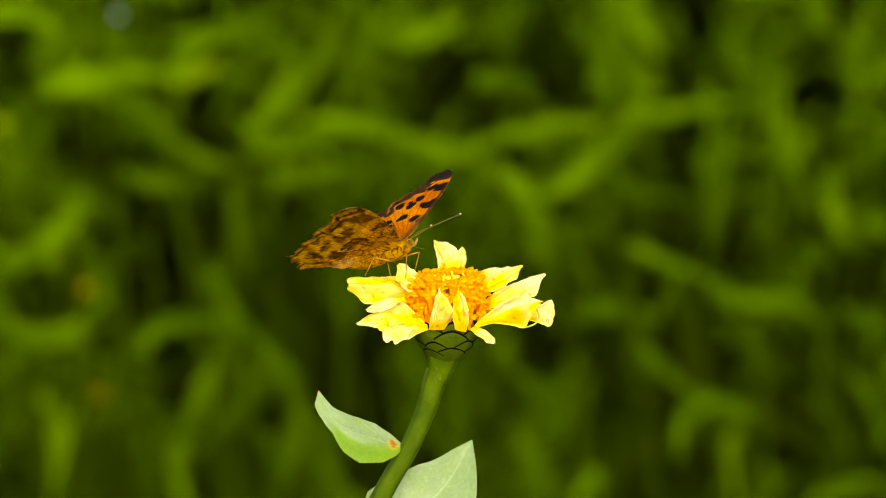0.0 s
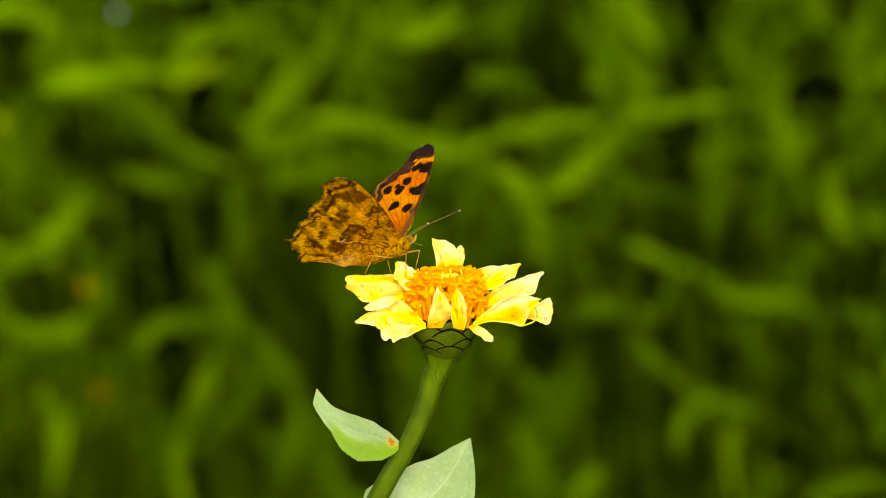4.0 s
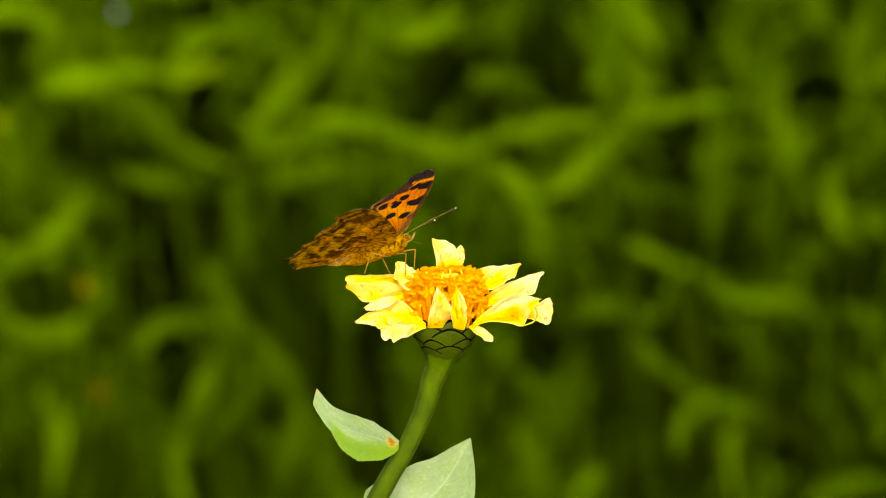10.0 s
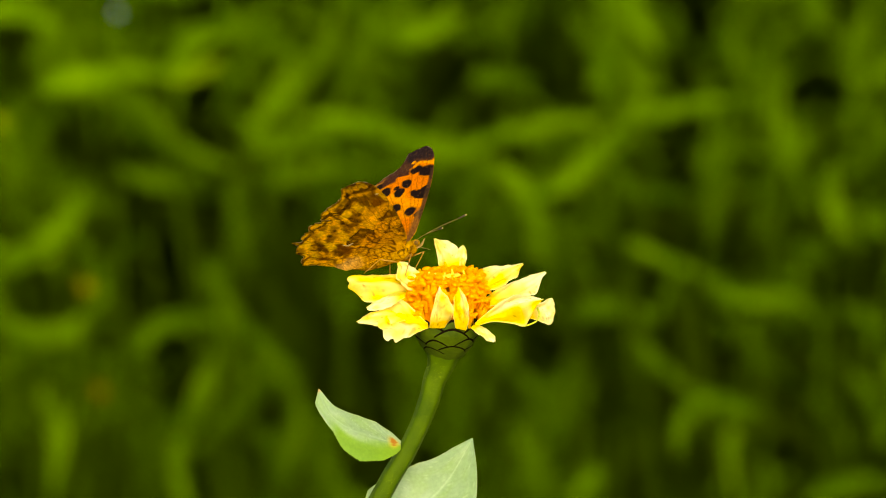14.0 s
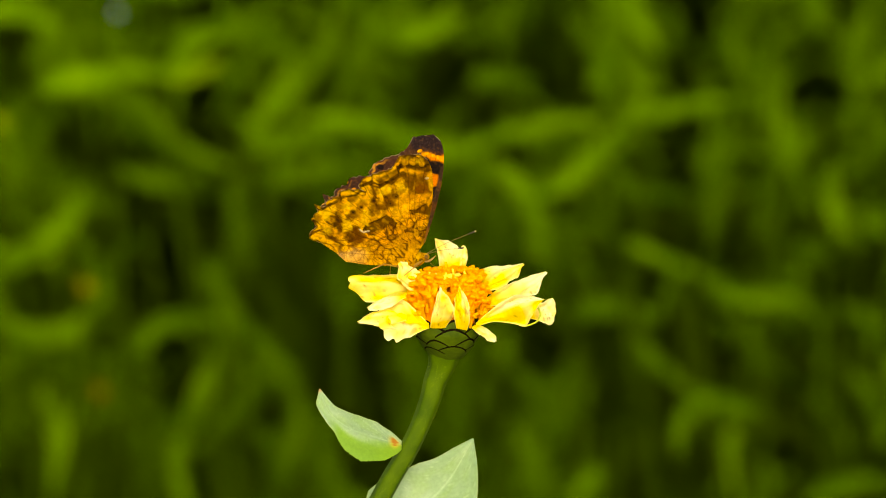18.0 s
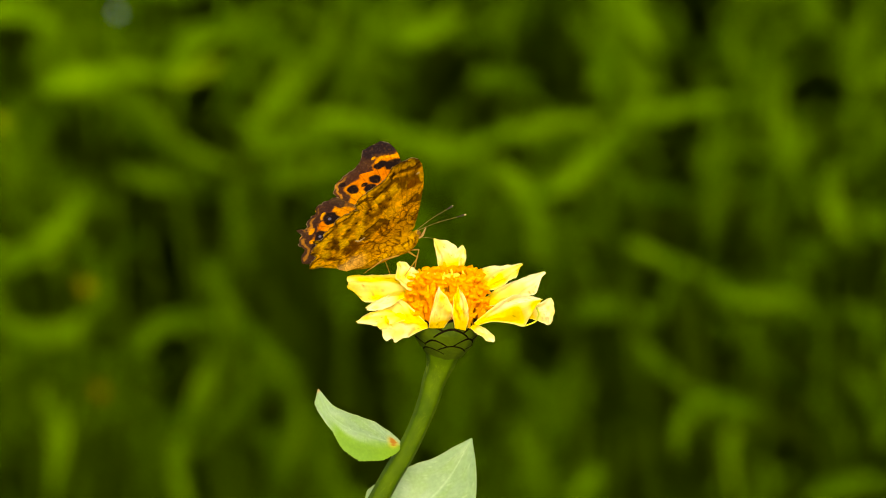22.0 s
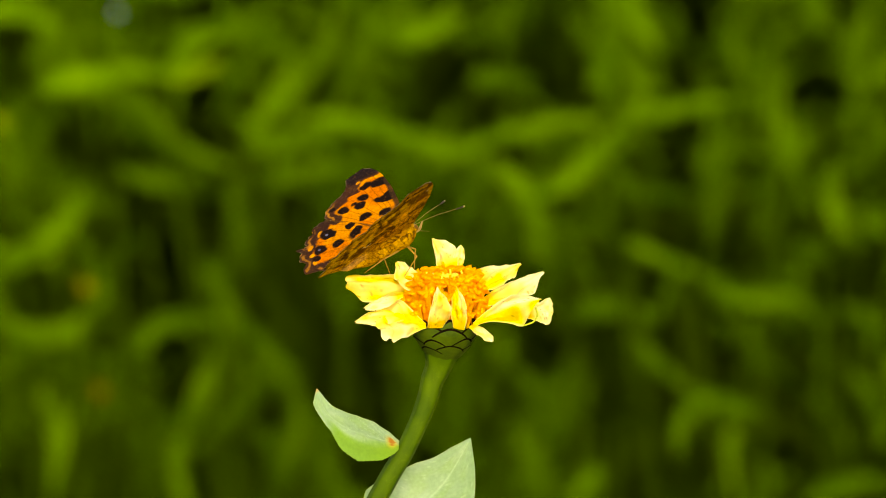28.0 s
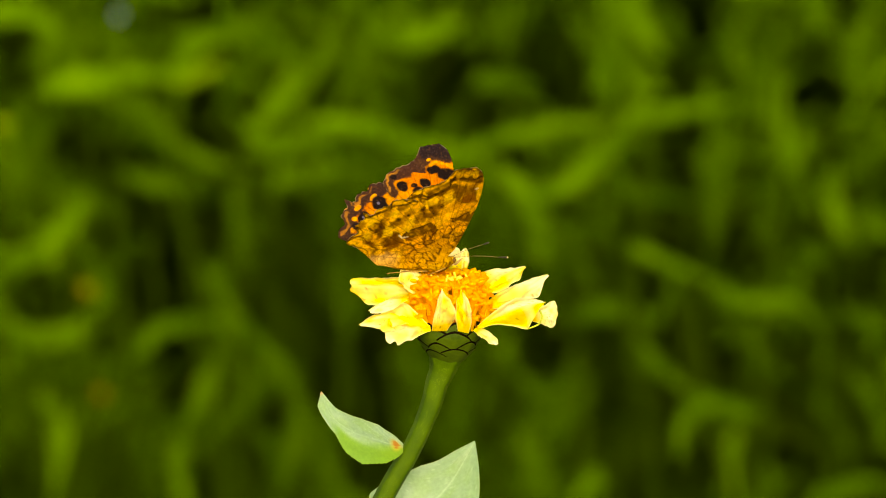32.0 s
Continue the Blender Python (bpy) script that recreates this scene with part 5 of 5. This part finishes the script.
def far_flower(name, place, foot, size, material, label, petals=5):
    """A small flower on a thin stalk among the weeds."""
    ob = plant(name, foot[0], foot[1], label, "flower", "flowers among the weeds")
    c = Vector(place) - ob.location
    part("stalk", tube(bmesh.new(), [Vector((0, 0, -0.01)), Vector((c.x * 0.3, c.y + 0.01, c.z * 0.5)), c], [0.002, 0.0016, 0.0012], 6, 10), M_STALK, ob)
    for k in range(petals):
        a = 2 * math.pi * k / petals + 0.3
        out = Vector((math.cos(a), -0.25, math.sin(a)))
        part("petal", blade(bmesh.new(), c, c + out * size * 0.5 * MM, size * 0.42 * MM, (0, -0.002, 0), (0, -1, 0.3), 0.15, 6, 0.6, 0.5), material, ob)
    part("centre", ball(bmesh.new(), c + Vector((0, -0.002, 0)), (size * 0.08 * MM,) * 3, None, 10, 7), M_ANTHER, ob)


far_flower("blue_flower", (-0.217, 2.500, 0.599), (-0.218, 2.550, 0.483), 6.5, M_PALEBLUE, "small pale blue flower among the weeds")
far_flower("yellow_flower", (-0.295, 2.500, 0.525), (-0.301, 2.560, 0.481), 13, M_YELLOWED, "small dull yellow flower among the weeds")
far_flower("dry_flower", (-0.228, 2.440, 0.355), (-0.233, 2.580, 0.0), 9, M_DRYPINK, "withered brownish flower among the weeds")
far_flower("dry_flower", (-0.237, 2.440, 0.426), (-0.247, 2.620, 0.0), 11, M_DRYYELLOW, "faded yellowish flower among the weeds")


# gaps between the clumps: across and height at 2.9 m, and their radius
GAPS = []


def clearing(x, z, radius):
    """A hollow between the small leaves, through which the near-black, shade-coloured leaves behind show."""
    GAPS.append((x, z, radius))


clearing(-0.174, 0.458, 0.023)
clearing(-0.223, 0.386, 0.017)
clearing(-0.185, 0.377, 0.014)
clearing(-0.247, 0.428, 0.011)
clearing(-0.127, 0.371, 0.008)
clearing(-0.188, 0.527, 0.017)
clearing(-0.285, 0.436, 0.014)
clearing(-0.319, 0.498, 0.012)
clearing(0.075, 0.514, 0.019)
clearing(0.039, 0.464, 0.010)
clearing(0.091, 0.494, 0.012)
clearing(0.278, 0.493, 0.007)
clearing(0.282, 0.468, 0.006)
clearing(0.178, 0.485, 0.009)
clearing(0.000, 0.485, 0.015)
clearing(0.148, 0.371, 0.017)
clearing(0.171, 0.369, 0.015)
clearing(0.261, 0.371, 0.011)
clearing(0.285, 0.434, 0.009)
clearing(-0.295, 0.322, 0.019)
clearing(-0.215, 0.315, 0.022)
clearing(-0.223, 0.341, 0.010)
clearing(-0.144, 0.319, 0.008)
clearing(-0.111, 0.337, 0.019)
clearing(-0.246, 0.186, 0.018)
clearing(-0.262, 0.212, 0.012)
clearing(-0.166, 0.186, 0.014)
clearing(-0.193, 0.259, 0.012)
clearing(-0.132, 0.227, 0.011)
clearing(-0.094, 0.264, 0.015)
clearing(-0.100, 0.307, 0.015)
clearing(0.127, 0.332, 0.013)
clearing(0.216, 0.264, 0.017)
clearing(0.104, 0.205, 0.018)
clearing(0.150, 0.205, 0.025)
clearing(0.126, 0.261, 0.014)
clearing(0.038, 0.227, 0.014)
clearing(0.153, 0.190, 0.025)
clearing(0.186, 0.302, 0.012)
clearing(0.132, 0.302, 0.008)
clearing(0.174, 0.289, 0.015)
clearing(0.200, 0.208, 0.011)
clearing(0.252, 0.214, 0.021)
clearing(0.254, 0.199, 0.012)
clearing(0.310, 0.195, 0.019)
clearing(0.300, 0.268, 0.014)
clearing(0.279, 0.268, 0.018)
clearing(0.304, 0.246, 0.014)
clearing(0.164, 0.413, 0.017)
clearing(0.215, 0.375, 0.012)
clearing(0.056, 0.426, 0.011)
clearing(-0.327, 0.371, 0.014)
clearing(0.303, 0.337, 0.014)
clearing(0.132, 0.242, 0.018)
clearing(-0.061, 0.233, 0.019)
clearing(-0.036, 0.190, 0.017)
clearing(0.191, 0.531, 0.008)
clearing(-0.326, 0.182, 0.012)
clearing(-0.015, 0.468, 0.008)
clearing(-0.152, 0.436, 0.013)
clearing(0.080, 0.287, 0.008)
clearing(0.106, 0.341, 0.007)
clearing(-0.050, 0.302, 0.007)
clearing(-0.123, 0.296, 0.008)
clearing(-0.096, 0.285, 0.006)
clearing(0.035, 0.246, 0.007)


def undergrowth(name, label, material, count, y0, y1, width0, width1, top, seed, gaps, shortest=0.07, longest=0.17, spread=0.75, bottom=0.0, rise=-0.7):
    """Dense leaves, too many to count, with gaps between their clumps."""
    rs = np.random.RandomState(seed)
    verts, faces = [], []
    while len(faces) < 3 * count:
        y = rs.uniform(y0, y1)
        x = rs.uniform(-spread, spread) * (0.5 + 0.3 * y)
        z = rs.uniform(bottom, top) + 0.02
        length, width = rs.uniform(shortest, longest), rs.uniform(width0, width1)
        a, tilt = rs.uniform(0, 2 * math.pi), rs.uniform(rise, 1.3)
        d = Vector((math.cos(a) * math.cos(tilt), 0.6 * math.sin(a) * math.cos(tilt), math.sin(tilt))).normalized()
        s = d.cross(Vector((rs.normal(0, 0.4), -0.6 + rs.normal(0, 0.4), 0.8))).normalized()
        droop = Vector((0, 0, -rs.uniform(0.0, 0.06)))
        mid = Vector((x, y, z)) + d * length * 0.5
        back = (2.9 - EYE.y) / (mid.y - EYE.y)
        mx, mz = EYE.x + (mid.x - EYE.x) * back, EYE.z + (mid.z - EYE.z) * back
        if gaps and any((mx - g[0]) ** 2 + (mz - g[1]) ** 2 < (g[2] + 0.25 * length) ** 2 for g in GAPS):
            continue
        n0 = len(verts)
        for t, w in ((0, 0.15), (0.3, 0.9), (0.65, 0.8), (1, 0.05)):
            c = Vector((x, y, z)) + d * length * t + droop * t * t
            c.z = max(c.z, 0.005)
            verts += [tuple(c - s * width * 0.5 * w), tuple(c + s * width * 0.5 * w)]
        faces += [(n0, n0 + 1, n0 + 3, n0 + 2), (n0 + 2, n0 + 3, n0 + 5, n0 + 4), (n0 + 4, n0 + 5, n0 + 7, n0 + 6)]
    me = bpy.data.meshes.new(name)
    me.from_pydata(verts, [], faces)
    ob = meshed(name, me, material, None)
    tagged(ob, label, "undergrowth", kind="stuff")


undergrowth("undergrowth", "dense green undergrowth of small narrow leaves", M_FILL, 11000, 2.72, 3.15, 0.005, 0.011, 0.95, 7, True, 0.03, 0.09)
# both back layers are coloured as dark as the shade between the clumps
undergrowth("undergrowth", "low near-black green leaves, deep shade painted into their colour", M_PAINTED_SHADE, 5000, 3.15, 3.7, 0.012, 0.03, 0.5, 12, False)
undergrowth("undergrowth", "near-black green thicket of leaves, deep shade painted into its colour", M_PAINTED_SHADE, 9000, 3.2, 5.2, 0.012, 0.03, 1.3, 8, False)


# ---- what moves ----
def limb(a, z_hint):
    """A turn that lays the x axis along a."""
    x = a.normalized()
    y = z_hint.cross(x).normalized()
    z = x.cross(y)
    return Matrix((x, y, z)).transposed().to_4x4()


def motions():
    """The zinnia sways a little in the air; the butterfly steps about on it, and opens and shuts its wings."""
    sway = ((0.0, 0.3), (0.4, 0.0), (6.0, 0.0), (11.5, 0.05), (12.5, 0.25), (13.5, 0.38), (14.5, 0.62), (16.5, 0.68), (17.3, 0.95), (18.0, 0.72), (20.0, 0.52),
            (23.0, 0.30), (25.5, 0.25), (28.0, 0.03), (31.6, 0.0), (32.0, 0.8))
    walk(zinnia, [(t, pose(*ROOT, 0, math.degrees(s * MM / 0.92), 0)) for t, s in sway])
    # seconds; place in millimetres; turn, pitch and roll; how far each wing is lowered; sweep of fore- and hindwings
    rows = (
        (0.0, -10.8, 2.0, 971.6, -27, 24, 0, 64, 64, -10, -0),
        (0.3, -11.7, 2.0, 971.1, -27, 15, 2, 89, 88, -5, -5),
        (0.5, -11.3, 2.0, 971.8, -30, 19, -1, 86, 86, -0, 1),
        (0.7, -11.3, 2.0, 970.6, -31, 15, 1, 76, 75, -2, -1),
        (1.0, -11.1, 2.0, 971.3, -29, 23, 0, 42, 42, -10, 3),
        (1.5, -11.1, 2.0, 971.3, -30, 24, 1, 45, 44, -10, 2),
        (2.0, -11.0, 2.0, 971.3, -28, 23, 1, 56, 56, -9, -0),
        (2.5, -11.2, 2.0, 972.0, -28, 25, 0, 51, 51, -8, 2),
        (3.0, -11.2, 2.0, 971.9, -28, 25, 1, 52, 51, -9, 1),
        (3.5, -11.0, 2.0, 972.0, -29, 25, 1, 50, 50, -8, 1),
        (5.5, -10.5, 2.0, 971.2, -30, 18, 1, 43, 43, -8, 3),
        (6.0, -8.8, 2.0, 970.2, -23, 9, -1, 44, 44, -6, 1),
        (6.2, -8.8, 2.0, 970.2, -26, 9, 0, 62, 62, -8, 1),
        (6.5, -8.8, 2.0, 969.7, -30, 6, -0, 23, 23, -7, 6),
        (7.0, -8.4, 2.0, 968.7, -28, -7, -0, 17, 19, 2, 13),
        (7.5, -8.6, 2.0, 968.0, -30, -6, -3, 7, 10, -2, 6),
        (8.0, -10.2, 2.0, 970.3, -30, 3, 0, 11, 12, -3, 10),
        (8.2, -11.8, 2.0, 973.0, -23, 23, 0, 32, 32, -6, 8),
        (8.4, -11.6, 2.0, 972.3, -20, 23, 0, 62, 62, -6, 0),
        (8.5, -11.6, 2.0, 972.2, -20, 23, 0, 64, 64, -6, 0),
        (9.0, -11.2, 2.0, 973.0, -20, 28, 0, 44, 44, -9, 3),
        (9.3, -11.3, 2.0, 973.0, -22, 28, 0, 47, 47, -7, 3),
        (9.5, -11.4, 2.0, 973.0, -26, 28, 1, 71, 72, 1, 3),
        (10.0, -11.6, 2.0, 972.4, -19, 24, -0, 66, 67, -7, 3),
        (10.5, -11.8, 2.0, 973.1, -17, 27, 0, 63, 63, -9, 1),
        (11.0, -12.1, 2.0, 973.5, -20, 29, 1, 63, 63, -7, 2),
        (11.5, -10.6, 2.0, 972.3, -24, 22, 2, 61, 60, -7, 1),
        (11.6, -9.8, 2.0, 971.5, -23, 18, 2, 45, 45, -8, 3),
        (11.8, -8.3, 2.0, 970.2, -22, 11, 3, 18, 19, -10, 8),
        (12.0, -7.9, 2.0, 969.8, -21, 10, 4, 26, 26, -11, 7),
        (12.2, -7.8, 2.0, 969.8, -21, 11, 2, 36, 36, -11, 5),
        (12.5, -7.6, 2.0, 969.7, -20, 13, -1, 46, 46, -11, 1),
        (13.0, -8.8, 2.0, 971.6, -21, 22, 1, 45, 45, -9, 1),
        (13.5, -9.3, 2.0, 971.7, -21, 23, -0, 48, 48, -9, 2),
        (14.0, -9.2, 2.0, 970.9, -22, 23, 1, 47, 47, -9, 1),
        (14.5, -8.4, 2.0, 970.6, -22, 21, 1, 48, 47, -11, -2),
        (16.5, -8.7, 2.0, 971.4, -21, 20, 2, 42, 41, -9, 3),
        (17.0, -8.6, 2.0, 971.3, -12, 15, 0, 37, 37, -10, 6),
        (17.5, -8.2, 2.0, 968.7, -10, -2, 2, 18, 18, -5, 7),
        (18.0, -6.8, 2.0, 968.3, -10, -1, 3, 17, 17, -5, 7),
        (18.5, -8.0, 2.0, 968.6, -6, -3, 2, 15, 16, -4, 11),
        (18.8, -8.5, 2.0, 969.5, -4, 2, 1, 20, 21, -4, 10),
        (19.0, -10.8, 2.0, 973.6, 0, 23, -5, 51, 56, -8, 7),
        (19.2, -10.9, 2.0, 974.0, 1, 23, -5, 76, 78, -7, 8),
        (19.5, -11.0, 2.0, 974.3, 2, 24, -5, 55, 61, -7, 8),
        (19.7, -10.3, 2.0, 974.3, 3, 22, -6, 22, 25, -8, 8),
        (20.0, -9.7, 2.0, 974.5, 6, 23, -7, 36, 38, -9, 7),
        (20.5, -9.1, 2.0, 973.9, 13, 24, -6, 67, 69, -7, 5),
        (21.0, -8.0, 2.0, 973.2, 17, 18, -5, 20, 24, -10, 6),
        (21.2, -8.6, 2.0, 973.8, 17, 24, -6, 24, 28, -9, 6),
        (21.5, -9.7, 2.0, 974.7, 17, 30, -7, 59, 61, -7, 5),
        (22.0, -9.1, 2.0, 973.0, 13, 24, -4, 42, 46, -13, 1),
        (22.2, -9.1, 2.0, 973.1, 14, 25, -4, 43, 47, -13, 1),
        (22.5, -9.3, 2.0, 973.4, 16, 29, -5, 59, 60, -10, 4),
        (23.0, -9.6, 2.0, 974.4, 17, 30, -5, 54, 55, -6, 5),
        (23.5, -8.5, 2.0, 972.8, 15, 21, -3, 43, 44, -12, 2),
        (24.0, -9.6, 2.0, 974.4, 15, 28, -6, 43, 48, -9, 6),
        (24.5, -8.5, 2.0, 974.5, 15, 24, -5, 36, 41, -8, 7),
        (25.0, -8.6, 2.0, 974.2, 14, 25, -4, 42, 46, -8, 8),
        (25.5, -8.8, 2.0, 973.3, 14, 26, -4, 43, 47, -9, 5),
        (27.5, -9.7, 2.0, 974.8, 20, 24, -7, 68, 71, -7, 6),
        (28.0, -9.7, 2.0, 974.3, 21, 27, -7, 62, 64, -8, 3),
        (28.5, -10.0, 2.0, 974.4, 21, 27, -7, 63, 65, -8, 4),
        (29.0, -9.3, 2.0, 974.0, 15, 28, -4, 69, 70, -9, 2),
        (29.2, -7.2, 2.0, 971.8, 12, 11, -0, 68, 68, -8, 3),
        (29.4, -4.8, 2.0, 969.6, 19, 6, -0, 32, 32, -10, 2),
        (29.6, -5.2, 2.0, 971.2, 15, 9, -3, 34, 35, -14, 0),
        (29.8, -5.7, 2.0, 971.7, 15, 15, -3, 45, 46, -13, -2),
        (30.0, -5.8, 2.0, 971.5, 12, 13, -2, 59, 59, -10, -2),
        (30.2, -5.3, 2.0, 971.2, 13, 12, -0, 48, 48, -12, -2),
        (30.4, -4.6, 2.0, 971.2, 12, 9, 0, 35, 35, -11, 1),
        (30.6, -3.4, 2.0, 971.1, 11, 6, 1, 30, 30, -8, 5),
        (31.0, -0.7, 2.0, 970.6, 15, -0, 5, 25, 23, -3, 8),
        (31.4, -0.8, 2.0, 969.8, 18, -16, 2, 19, 19, 6, 17),
        (31.7, -1.0, 2.0, 967.8, 18, -2, 1, 29, 34, -4, 3),
        (32.0, -0.4, 2.0, 968.1, 17, -4, 2, 27, 31, -4, 4),
    )
    places = []
    for t, x, y, z, turn, rise, roll, right, left, fore, hind in rows:
        places.append((t, pose(x * MM, y * MM, z * MM, roll, -rise, turn)))
    walk(butterfly, places)
    for side, is_hind, ob in wings:
        made = []
        for row in rows:
            lower = row[7] if side < 0 else row[8]
            sweep = row[10] if is_hind else row[9]
            out = 9.0 + (0.9 if is_hind else 0.0)
            made.append((row[0], pose(0, side * out * UNIT, 0, -side * lower, 0, 0) @ pose(0, 0, 0, 0, -sweep, 0)))
        walk(ob, made)
    # the antennae keep their slope as the body tips
    for ant, base in ANTENNAE:
        walk(ant, [(row[0], Matrix.Translation(base) @ pose(0, 0, 0, 0, 0.85 * row[5] - 19 - float(np.interp(row[0], (0, 14, 18, 25, 29.5, 31), (8, 6, 2, 0, 0, -13)))) @ Matrix.Translation(-base)) for row in rows])
    feet = {(-1, "middle"): (-0.0097, -0.0020, 0.9636), (-1, "hind"): (-0.0197, -0.0020, 0.9641), (1, "middle"): (-0.0076, 0.0040, 0.9632), (1, "hind"): (-0.0136, 0.0050, 0.9624)}
    late = {(-1, "middle"): (-0.0052, -0.0030, 0.9641), (-1, "hind"): (-0.0161, -0.0020, 0.9645), (1, "middle"): (-0.0031, 0.0040, 0.9638), (1, "hind"): (-0.0122, 0.0050, 0.9644)}
    upper, lower = 32 * UNIT, 39 * UNIT
    for side, name, hip, thigh, shin in LEGS:
        a_rows, b_rows = [], []
        for t, m in places:
            early = Vector(feet[side, name])
            target = early.lerp(Vector(late[side, name]), min(1.0, max(0.0, (t - 29.0) / 1.5)))
            goal = m.inverted() @ target - hip
            reach = min(goal.length, (upper + lower) * 0.995)
            to = goal.normalized()
            bend = math.acos(max(-1, min(1, (upper ** 2 + reach ** 2 - lower ** 2) / (2 * upper * reach))))
            out = Vector((0.85 if name == "middle" else -0.45, side * 0.4, 0.5))
            out = (out - to * out.dot(to)).normalized()
            knee = (to * math.cos(bend) + out * math.sin(bend)) * upper
            a_rows.append((t, Matrix.Translation(hip) @ limb(knee, Vector((0, side, 0.01)))))
            b_rows.append((t, Matrix.Translation(hip + knee) @ limb(to * reach - knee, Vector((0, side, 0.01)))))
        walk(thigh, a_rows)
        walk(shin, b_rows)


motions()
